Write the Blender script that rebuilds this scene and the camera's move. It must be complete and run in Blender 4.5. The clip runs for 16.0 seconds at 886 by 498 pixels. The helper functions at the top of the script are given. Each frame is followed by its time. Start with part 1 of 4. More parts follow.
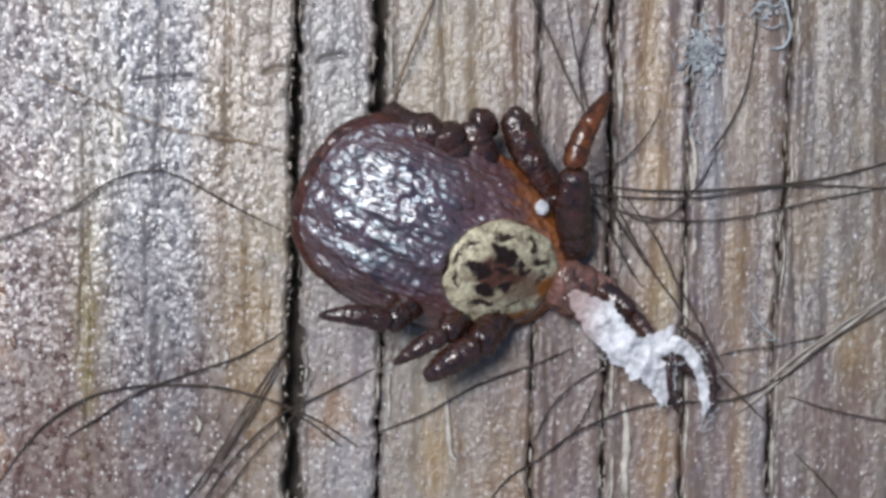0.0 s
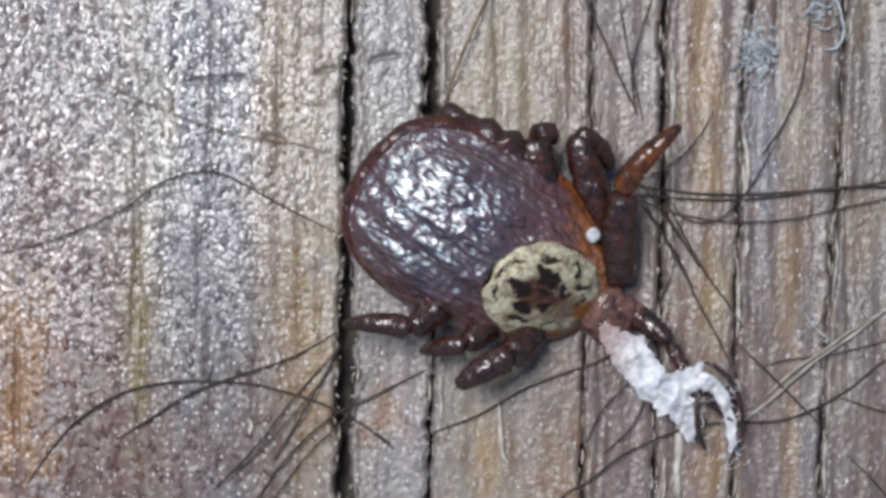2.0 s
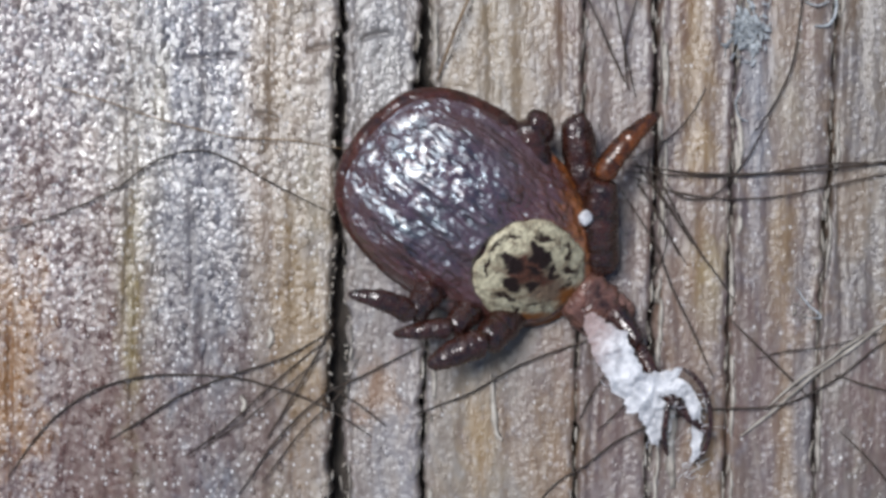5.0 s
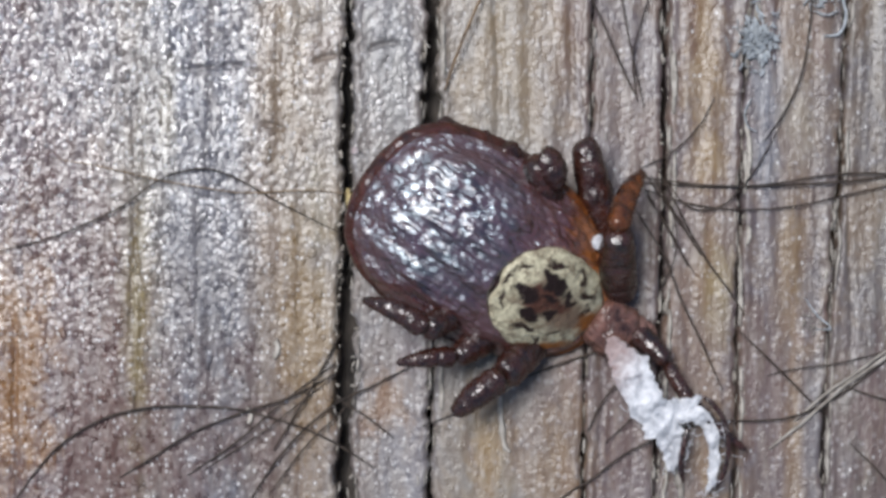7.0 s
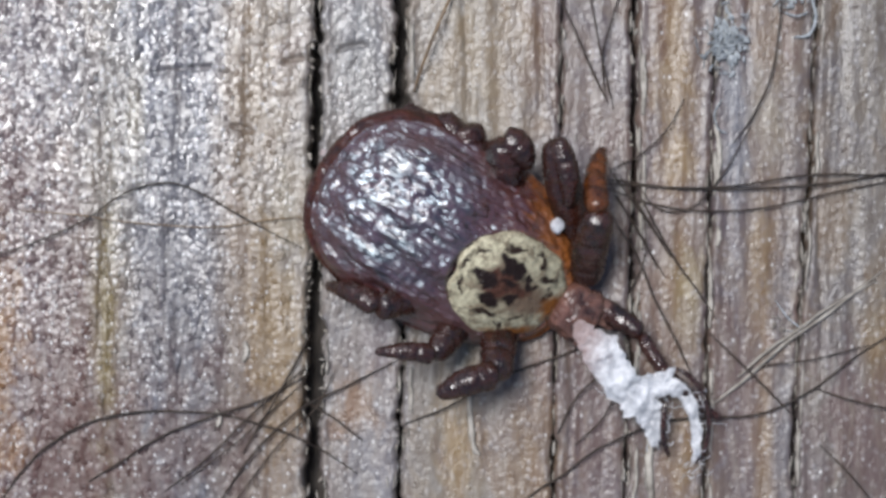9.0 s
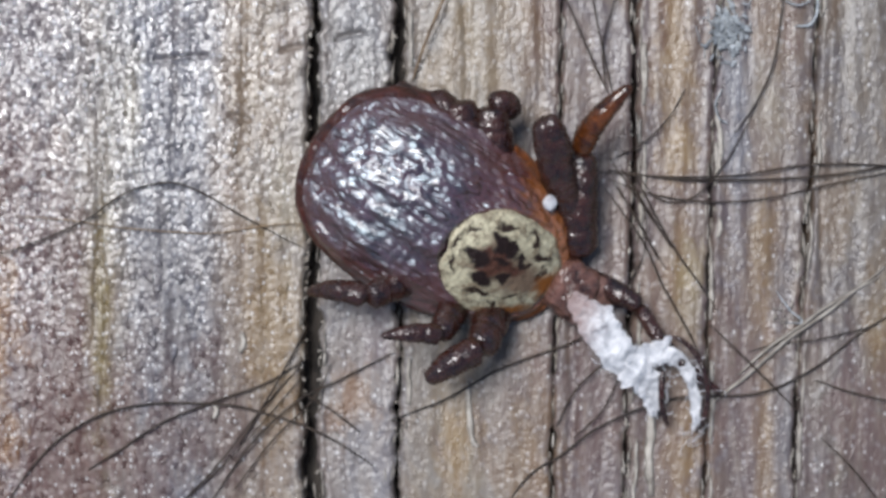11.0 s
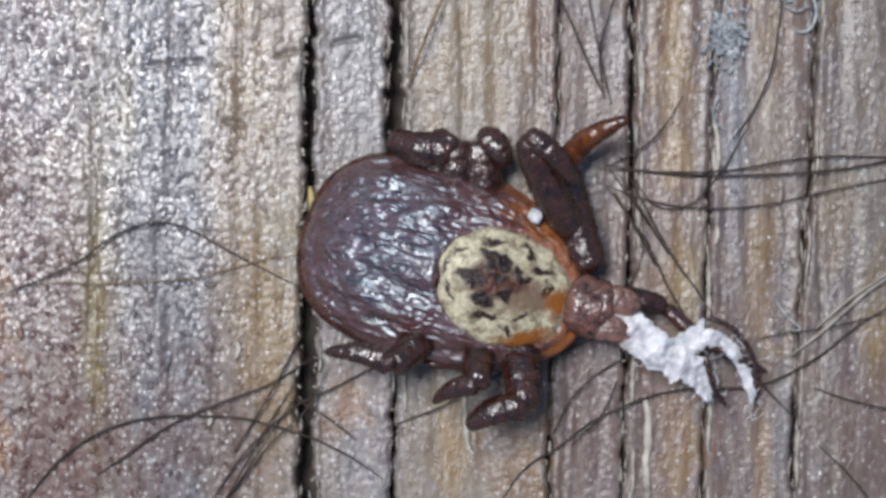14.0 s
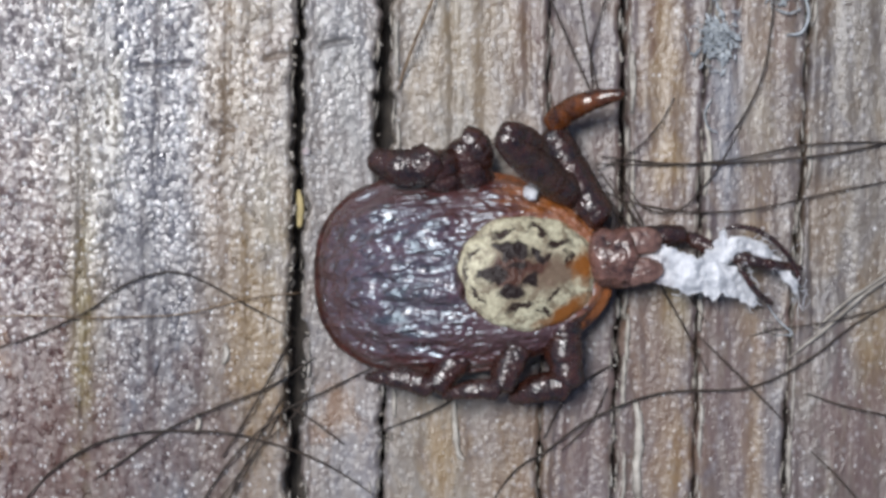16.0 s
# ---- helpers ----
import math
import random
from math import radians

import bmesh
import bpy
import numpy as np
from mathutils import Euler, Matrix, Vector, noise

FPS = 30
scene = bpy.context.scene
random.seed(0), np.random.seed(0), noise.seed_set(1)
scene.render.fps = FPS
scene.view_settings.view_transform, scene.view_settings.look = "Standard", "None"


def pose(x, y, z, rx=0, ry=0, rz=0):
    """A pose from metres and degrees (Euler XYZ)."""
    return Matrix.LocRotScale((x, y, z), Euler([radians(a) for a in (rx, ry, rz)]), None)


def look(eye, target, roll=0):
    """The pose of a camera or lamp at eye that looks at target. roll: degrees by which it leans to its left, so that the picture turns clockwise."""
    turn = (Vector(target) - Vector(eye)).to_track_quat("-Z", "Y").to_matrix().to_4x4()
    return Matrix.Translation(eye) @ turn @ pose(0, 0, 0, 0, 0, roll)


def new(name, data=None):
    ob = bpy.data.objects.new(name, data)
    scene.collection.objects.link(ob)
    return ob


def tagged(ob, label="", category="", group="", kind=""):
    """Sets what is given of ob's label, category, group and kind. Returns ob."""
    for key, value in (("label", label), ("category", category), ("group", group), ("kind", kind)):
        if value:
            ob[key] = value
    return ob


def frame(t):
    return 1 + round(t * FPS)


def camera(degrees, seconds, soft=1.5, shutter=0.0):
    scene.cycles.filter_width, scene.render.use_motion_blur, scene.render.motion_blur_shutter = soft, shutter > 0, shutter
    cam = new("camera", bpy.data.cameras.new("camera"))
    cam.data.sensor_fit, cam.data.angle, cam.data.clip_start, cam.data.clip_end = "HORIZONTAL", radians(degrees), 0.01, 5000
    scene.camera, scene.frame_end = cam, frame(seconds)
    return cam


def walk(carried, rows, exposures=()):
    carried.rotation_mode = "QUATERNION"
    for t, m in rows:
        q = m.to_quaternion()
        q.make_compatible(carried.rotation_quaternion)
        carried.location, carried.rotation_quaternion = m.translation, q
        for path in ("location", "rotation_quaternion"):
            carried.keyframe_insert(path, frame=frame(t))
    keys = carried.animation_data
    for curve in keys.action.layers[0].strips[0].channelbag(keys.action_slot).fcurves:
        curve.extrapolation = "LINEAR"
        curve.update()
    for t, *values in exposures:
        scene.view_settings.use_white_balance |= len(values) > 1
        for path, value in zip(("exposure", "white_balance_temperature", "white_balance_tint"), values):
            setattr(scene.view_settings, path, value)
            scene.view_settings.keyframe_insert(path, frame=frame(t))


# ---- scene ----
cam = camera(20.0, 16.0, soft=3.5)
walk(cam, [
    (0, pose(-0.000000, -0.000000, 0.044460, 0, 0, 0.00)),
    (0.5, pose(-0.000265, 0.000058, 0.044435, 0, 0, 0.01)),
    (1, pose(-0.000514, -0.000017, 0.044410, 0, 0, 0.01)),
    (1.5, pose(-0.000678, -0.000089, 0.044411, 0, 0, 0.01)),
    (2, pose(-0.000921, 0.000020, 0.044380, 0, 0, 0.04)),
    (2.5, pose(-0.001118, -0.000113, 0.044306, 0, 0, 0.00)),
    (3, pose(-0.001250, -0.000231, 0.044291, 0, 0, -0.06)),
    (3.5, pose(-0.001207, -0.000316, 0.044367, 0, 0, 0.01)),
    (4, pose(-0.000839, -0.000385, 0.044350, 0, 0, -0.04)),
    (4.2, pose(-0.000879, -0.000366, 0.044414, 0, 0, -0.05)),
    (6.5, pose(-0.000575, -0.000408, 0.044121, 0, 0, -0.10)),
    (7, pose(-0.000924, -0.000186, 0.044109, 0, 0, -0.09)),
    (7.5, pose(-0.001055, -0.000251, 0.044144, 0, 0, -0.12)),
    (8, pose(-0.000526, -0.000473, 0.044088, 0, 0, -0.13)),
    (8.5, pose(-0.000123, -0.000399, 0.044089, 0, 0, -0.10)),
    (9, pose(-0.000384, -0.000149, 0.044003, 0, 0, -0.17)),
    (9.2, pose(-0.000372, -0.000360, 0.044024, 0, 0, -0.16)),
    (11.3, pose(-0.000355, -0.000287, 0.043615, 0, 0, -0.03)),
    (11.5, pose(-0.000301, -0.000210, 0.043625, 0, 0, 0.06)),
    (12, pose(-0.000502, -0.000243, 0.043583, 0, 0, 0.05)),
    (12.5, pose(-0.000798, -0.000136, 0.043506, 0, 0, 0.02)),
    (13, pose(-0.000703, -0.000226, 0.043373, 0, 0, 0.03)),
    (13.5, pose(-0.000682, -0.000114, 0.043443, 0, 0, -0.02)),
    (14, pose(-0.000295, -0.000200, 0.043410, 0, 0, -0.02)),
    (14.5, pose(-0.000344, -0.000397, 0.043430, 0, 0, -0.02)),
    (15, pose(-0.000211, -0.000482, 0.043358, 0, 0, -0.00)),
    (15.5, pose(-0.000424, -0.000264, 0.043210, 0, 0, -0.04)),
    (16, pose(-0.000117, -0.000134, 0.043118, 0, 0, 0.03)),
])

# world, sun, exposure: overcast daylight, brightest from the upper left
SUN = Vector((-0.235, 0.21, 0.95)).normalized()
world = bpy.data.worlds.new("sky")
scene.world = world
world.use_nodes = True
wn = world.node_tree
sky = wn.nodes.new("ShaderNodeTexSky")
sky.sky_type = "NISHITA"
sky.sun_disc = False
sky.sun_elevation = math.asin(SUN.z)
sky.sun_rotation = math.atan2(SUN.x, SUN.y)
wn.links.new(sky.outputs[0], wn.nodes["Background"].inputs[0])
wn.nodes["Background"].inputs[1].default_value = 0.11
lamp = bpy.data.lights.new("sun", "SUN")
lamp.energy = 4.95
lamp.angle = radians(20)
lamp.color = (0.985, 0.99, 1.0)
new("sun", lamp).matrix_world = look(SUN * 2, (0, 0, 0))
scene.view_settings.exposure = 0.0

MM = 0.001


# ---- materials ----
def material(name):
    m = bpy.data.materials.new(name)
    m.use_nodes = True
    return m, m.node_tree, m.node_tree.nodes["Principled BSDF"]


def node(nt, kind, **values):
    n = nt.nodes.new(kind)
    for key, value in values.items():
        n.inputs[key.replace("_", " ")].default_value = value
    return n


def coords(nt, sx=1000, sy=1000, sz=1000):
    """Object coordinates in millimetres, stretched."""
    tc = nt.nodes.new("ShaderNodeTexCoord")
    mp = nt.nodes.new("ShaderNodeMapping")
    mp.inputs["Scale"].default_value = (sx, sy, sz)
    nt.links.new(tc.outputs["Object"], mp.inputs["Vector"])
    return mp.outputs["Vector"]


def noise_tex(nt, vec, scale, detail=3.0, rough=0.55, distortion=0.0):
    n = node(nt, "ShaderNodeTexNoise", Scale=scale, Detail=detail, Roughness=rough, Distortion=distortion)
    nt.links.new(vec, n.inputs["Vector"])
    return n.outputs["Fac"]


def ramp(nt, fac, stops, interpolation="LINEAR"):
    r = nt.nodes.new("ShaderNodeValToRGB")
    r.color_ramp.interpolation = interpolation
    el = r.color_ramp.elements
    while len(el) < len(stops):
        el.new(0.5)
    for e, (p, c) in zip(el, stops):
        e.position, e.color = p, (*c, 1) if len(c) == 3 else c
    nt.links.new(fac, r.inputs["Fac"])
    return r.outputs["Color"]


def mix(nt, fac, a, b, blend="MIX"):
    m = nt.nodes.new("ShaderNodeMix")
    m.data_type, m.blend_type = "RGBA", blend
    for value, socket in ((fac, m.inputs[0]), (a, m.inputs[6]), (b, m.inputs[7])):
        if hasattr(value, "is_output"):
            nt.links.new(value, socket)
        elif isinstance(value, (int, float)):
            socket.default_value = value
        else:
            socket.default_value = (*value, 1)
    return m.outputs[2]


def calc(nt, op, a, b=0.0, c=0.0, clamp=False):
    m = nt.nodes.new("ShaderNodeMath")
    m.operation, m.use_clamp = op, clamp
    for value, socket in zip((a, b, c), m.inputs):
        if hasattr(value, "is_output"):
            nt.links.new(value, socket)
        else:
            socket.default_value = value
    return m.outputs[0]


def bump(nt, height, bsdf, strength, distance, under=None):
    b = node(nt, "ShaderNodeBump", Strength=strength, Distance=distance)
    nt.links.new(height, b.inputs["Height"])
    if under:
        nt.links.new(under, b.inputs["Normal"])
    nt.links.new(b.outputs[0], bsdf.inputs["Normal"])
    return b.outputs[0]


def wood_material():
    """Weathered board: tinted growth bands with the light's fall-off, stains with a place of their own, grit and
    painted glints on the unplaned ridge.
    """
    m, nt, bsdf = material("weathered_wood")
    flat = coords(nt)
    split = nt.nodes.new("ShaderNodeSeparateXYZ")
    nt.links.new(flat, split.inputs[0])
    wander = noise_tex(nt, coords(nt, 700, 160, 700), 1.0, 3)
    x = calc(nt, "ADD", split.outputs[0], calc(nt, "MULTIPLY_ADD", wander, 0.9, -0.45))
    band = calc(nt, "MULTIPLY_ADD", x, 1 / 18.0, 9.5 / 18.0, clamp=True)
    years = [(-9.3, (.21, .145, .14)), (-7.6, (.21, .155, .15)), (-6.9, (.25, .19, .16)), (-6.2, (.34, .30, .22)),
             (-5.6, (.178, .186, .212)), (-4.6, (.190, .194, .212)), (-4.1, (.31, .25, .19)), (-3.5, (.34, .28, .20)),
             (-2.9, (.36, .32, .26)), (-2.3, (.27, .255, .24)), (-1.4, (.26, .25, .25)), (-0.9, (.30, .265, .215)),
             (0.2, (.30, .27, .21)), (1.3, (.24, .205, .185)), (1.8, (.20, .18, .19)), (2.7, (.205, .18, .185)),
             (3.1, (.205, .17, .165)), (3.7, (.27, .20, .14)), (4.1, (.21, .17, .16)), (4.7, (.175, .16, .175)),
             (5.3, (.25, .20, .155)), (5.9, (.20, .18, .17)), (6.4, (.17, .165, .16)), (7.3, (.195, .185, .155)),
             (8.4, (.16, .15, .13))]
    # light fall-off put into the colour: left bands lifted, right ones dimmed and warmed
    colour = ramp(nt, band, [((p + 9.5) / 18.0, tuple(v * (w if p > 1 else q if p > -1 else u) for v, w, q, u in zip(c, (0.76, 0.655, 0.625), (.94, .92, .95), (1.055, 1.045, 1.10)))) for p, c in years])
    # broad tinted patches: purple, beige, blue-grey and ochre
    tint = noise_tex(nt, coords(nt, 1000, 420, 1000), 0.85, 4, 0.6, 0.5)
    tint = ramp(nt, tint, [(0.33, (.20, .12, .115)), (0.43, (.27, .21, .16)), (0.51, (.185, .18, .20)), (0.57, (.25, .22, .19)), (0.66, (.30, .21, .13))])
    colour = mix(nt, 0.32, colour, tint)
    # stains, each with its own place: middle, half sizes, colour, strength
    ragged_edge = noise_tex(nt, coords(nt, 1000, 480, 1000), 2.6, 5, 0.68, 0.4)

    def stain(cx, cy, rx, ry, tone, strength):
        off = nt.nodes.new("ShaderNodeVectorMath")
        off.operation = "MULTIPLY_ADD"
        nt.links.new(flat, off.inputs[0])
        off.inputs[1].default_value = (1 / rx, 1 / ry, 0)
        off.inputs[2].default_value = (-cx / rx, -cy / ry, 0)
        far = nt.nodes.new("ShaderNodeVectorMath")
        far.operation = "LENGTH"
        nt.links.new(off.outputs[0], far.inputs[0])
        where = calc(nt, "MULTIPLY_ADD", ragged_edge, 4.2, calc(nt, "SUBTRACT", -0.75, far.outputs["Value"]))
        return mix(nt, ramp(nt, where, [(0.0, (0, 0, 0)), (1.0, (strength * 0.9,) * 3)]), colour, tone)

    ochre, yellow, orange = (.31, .215, .115), (.36, .30, .16), (.33, .19, .10)
    purple, slate, blue = (.172, .124, .118), (.168, .162, .176), (.165, .175, .21)
    red, cream, grey = (.150, .082, .074), (.42, .38, .31), (.25, .25, .245)
    for row in ((-6.7, -3.6, 2.0, 2.3, red, .95), (-7.7, -0.6, 1.1, 2.0, red, .75), (-8.35, -2.2, 0.55, 1.9, orange, 1.1), (-6.3, -1.5, .20, 1.9, yellow, .8)):
        colour = stain(*row)
    for row in ((-5.75, 2.2, .18, 1.2, yellow, .55), (-5.2, -.6, .60, 2.6, slate, .7), (-4.1, -3.4, 1.4, 1.2, purple, .8), (-3.85, 2.9, .36, 1.4, ochre, .45)):
        colour = stain(*row)
    for row in ((-3.1, .1, .30, 1.4, cream, .85), (-3.3, -1.8, .45, 1.9, ochre, .8), (-7.0, 3.0, 1.2, 1.4, slate, .5), (-1.8, 3.0, .5, 2.0, grey, .6)):
        colour = stain(*row)
    for row in ((-1.9, -2.9, .45, .55, orange, .6), (-0.1, -3.6, .33, .75, ochre, .85), (0.7, -3.2, .7, 1.2, purple, .5), (2.2, -3.2, .6, 1.9, purple, .9)):
        colour = stain(*row)
    for row in ((0.3, 3.3, .9, 1.2, ochre, .4), (3.7, 3.0, .30, 1.6, ochre, .6), (3.75, 1.6, .25, .6, ochre, .5), (3.85, -1.0, .3, .9, yellow, .5)):
        colour = stain(*row)
    for row in ((3.85, -3.6, .36, 1.2, ochre, .65), (4.75, 2.4, .24, 1.5, blue, .75), (5.3, 2.3, .25, .9, cream, .45), (5.2, -.6, .25, 1.3, ochre, .5)):
        colour = stain(*row)
    for row in ((5.5, -1.0, .2, .9, slate, .7), (5.2, -3.5, .17, 1.4, ochre, .7), (5.55, -3.4, .2, 1.3, slate, .8), (7.2, -2.0, .25, 1.1, ochre, .5)):
        colour = stain(*row)
    for row in ((6.9, -3.4, .8, 1.5, purple, .9), (3.5, -2.4, .5, 1.6, purple, .6), (4.9, -3.0, .45, 1.8, purple, .7), (1.2, -3.8, .6, .9, ochre, .4)):
        colour = stain(*row)
    # dark and pale fibres along the grain
    fibre = noise_tex(nt, coords(nt, 1000, 170, 1000), 9.0, 4, 0.65)
    colour = mix(nt, ramp(nt, fibre, [(0.34, (.65, .65, .65)), (0.50, (0, 0, 0))]), colour, mix(nt, 1.0, colour, (.66, .62, .61), "MULTIPLY"))
    colour = mix(nt, ramp(nt, fibre, [(0.52, (0, 0, 0)), (0.70, (.25, .25, .25))]), colour, (.50, .47, .42))
    streak = noise_tex(nt, coords(nt, 1000, 120, 1000), 3.4, 5, 0.68, 0.4)
    colour = mix(nt, ramp(nt, streak, [(0.30, (.42, .42, .42)), (0.42, (0, 0, 0))]), colour, (.10, .082, .08))
    # where the grit lies: thick on the unplaned ridge, thin on the ridges beyond the second crack
    ridge = ramp(nt, calc(nt, "MULTIPLY_ADD", split.outputs[0], 1 / 18.0, 9.5 / 18.0, clamp=True), [(0.0, (1, 1, 1)), (0.29, (1, 1, 1)), (0.36, (.5, .5, .5)), (0.50, (.15, .15, .15)), (0.52, (0, 0, 0))])
    coarse = ramp(nt, calc(nt, "MULTIPLY_ADD", split.outputs[0], 1 / 18.0, 9.5 / 18.0, clamp=True),
                  [(0.0, (1, 1, 1)), (0.20, (1, 1, 1)), (0.27, (.92, .92, .92)), (0.31, (.62, .62, .62)), (0.375, (.36, .36, .36)), (0.40, (.44, .44, .44)), (0.46, (.34, .34, .34)), (0.50, (.22, .22, .22)), (1.0, (.17, .17, .17))])
    clump = ramp(nt, noise_tex(nt, coords(nt, 1000, 400, 1000), 1.5, 4, 0.6), [(0.34, (.55, .55, .55)), (0.58, (1, 1, 1))])
    reach = nt.nodes.new("ShaderNodeVectorMath")
    reach.operation = "DISTANCE"
    nt.links.new(flat, reach.inputs[0])
    reach.inputs[1].default_value = (-6.2, -4.2, 0)
    # eases the gloss and the painted glints off towards the lower left
    worn = ramp(nt, calc(nt, "MULTIPLY_ADD", reach.outputs["Value"], 0.1, calc(nt, "MULTIPLY_ADD", clump, 0.2, -0.1)), [(0.15, (.10, .10, .10)), (0.55, (.55, .55, .55)), (0.88, (1, 1, 1))])
    coarse = calc(nt, "MULTIPLY", calc(nt, "MULTIPLY", coarse, worn), clump, clamp=True)
    # single grains: most like the wood, some whitened as glints, the hollows between darkened
    cell = node(nt, "ShaderNodeTexVoronoi", Scale=9.0)
    nt.links.new(coords(nt, 1000, 860, 1000), cell.inputs["Vector"])
    lot = nt.nodes.new("ShaderNodeSeparateColor")
    nt.links.new(cell.outputs["Color"], lot.inputs[0])
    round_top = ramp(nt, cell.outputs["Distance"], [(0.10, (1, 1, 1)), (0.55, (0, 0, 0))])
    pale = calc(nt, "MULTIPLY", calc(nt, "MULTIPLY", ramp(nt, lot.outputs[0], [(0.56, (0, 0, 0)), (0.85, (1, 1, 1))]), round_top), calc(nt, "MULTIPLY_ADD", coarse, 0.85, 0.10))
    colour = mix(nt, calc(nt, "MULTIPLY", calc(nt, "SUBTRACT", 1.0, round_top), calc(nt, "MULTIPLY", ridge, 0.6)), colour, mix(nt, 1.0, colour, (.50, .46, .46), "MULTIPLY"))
    colour = mix(nt, pale, colour, (.82, .81, .82))
    # small white flecks: glints painted into the colour, densest on the ridge
    fleck = node(nt, "ShaderNodeTexVoronoi", Scale=13.0)
    nt.links.new(coords(nt, 1000, 700, 1000), fleck.inputs["Vector"])
    few = nt.nodes.new("ShaderNodeSeparateColor")
    nt.links.new(fleck.outputs["Color"], few.inputs[0])
    glint_dots = calc(nt, "MULTIPLY", ramp(nt, calc(nt, "MULTIPLY_ADD", ridge, 0.20, few.outputs[1]), [(0.925, (0, 0, 0)), (0.99, (.8, .8, .8))]), ramp(nt, fleck.outputs["Distance"], [(0.12, (1, 1, 1)), (0.42, (0, 0, 0))]))
    colour = mix(nt, glint_dots, colour, (.85, .84, .83))
    pit = noise_tex(nt, coords(nt, 1000, 420, 1000), 8.5, 3, 0.6)
    colour = mix(nt, ramp(nt, pit, [(0.63, (0, 0, 0)), (0.74, (.6, .6, .6))]), colour, (.06, .045, .04))
    sat = node(nt, "ShaderNodeHueSaturation", Saturation=1.18, Value=0.56)
    nt.links.new(colour, sat.inputs["Color"])
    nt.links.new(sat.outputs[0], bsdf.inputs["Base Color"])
    # glossy grains on a dull, fibrous ground
    bsdf.inputs["Roughness"].default_value = 0.33
    nt.links.new(ramp(nt, coarse, [(0.15, (.32, .32, .32)), (0.9, (1, 1, 1))]), bsdf.inputs["Specular IOR Level"])
    nt.links.new(ramp(nt, coarse, [(0.30, (0, 0, 0)), (0.9, (.85, .85, .85))]), bsdf.inputs["Coat Weight"])
    bsdf.inputs["Coat Roughness"].default_value = 0.17
    grit = noise_tex(nt, coords(nt, 1000, 620, 1000), 11.5, 2.0, 0.5)
    b = bump(nt, calc(nt, "MULTIPLY", grit, coarse), bsdf, 1.0, 0.058 * MM)
    b = bump(nt, calc(nt, "MULTIPLY", round_top, coarse), bsdf, 0.8, 0.030 * MM, b)
    grains = ramp(nt, noise_tex(nt, coords(nt, 1000, 700, 1000), 6.4, 2), [(0.58, (0, 0, 0)), (0.70, (1, 1, 1))])
    b = bump(nt, calc(nt, "MULTIPLY", grains, calc(nt, "MULTIPLY_ADD", ridge, 0.75, 0.25)), bsdf, 0.8, 0.045 * MM, b)
    nm = bump(nt, fibre, bsdf, 0.8, 0.022 * MM, b)
    nt.links.new(nm, bsdf.inputs["Coat Normal"])
    return m


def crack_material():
    m, nt, bsdf = material("crack_floor")
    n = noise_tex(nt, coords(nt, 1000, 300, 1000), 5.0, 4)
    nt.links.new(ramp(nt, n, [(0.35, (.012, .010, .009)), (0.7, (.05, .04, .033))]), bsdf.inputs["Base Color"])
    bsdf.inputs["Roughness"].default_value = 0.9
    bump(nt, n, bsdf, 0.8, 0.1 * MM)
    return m


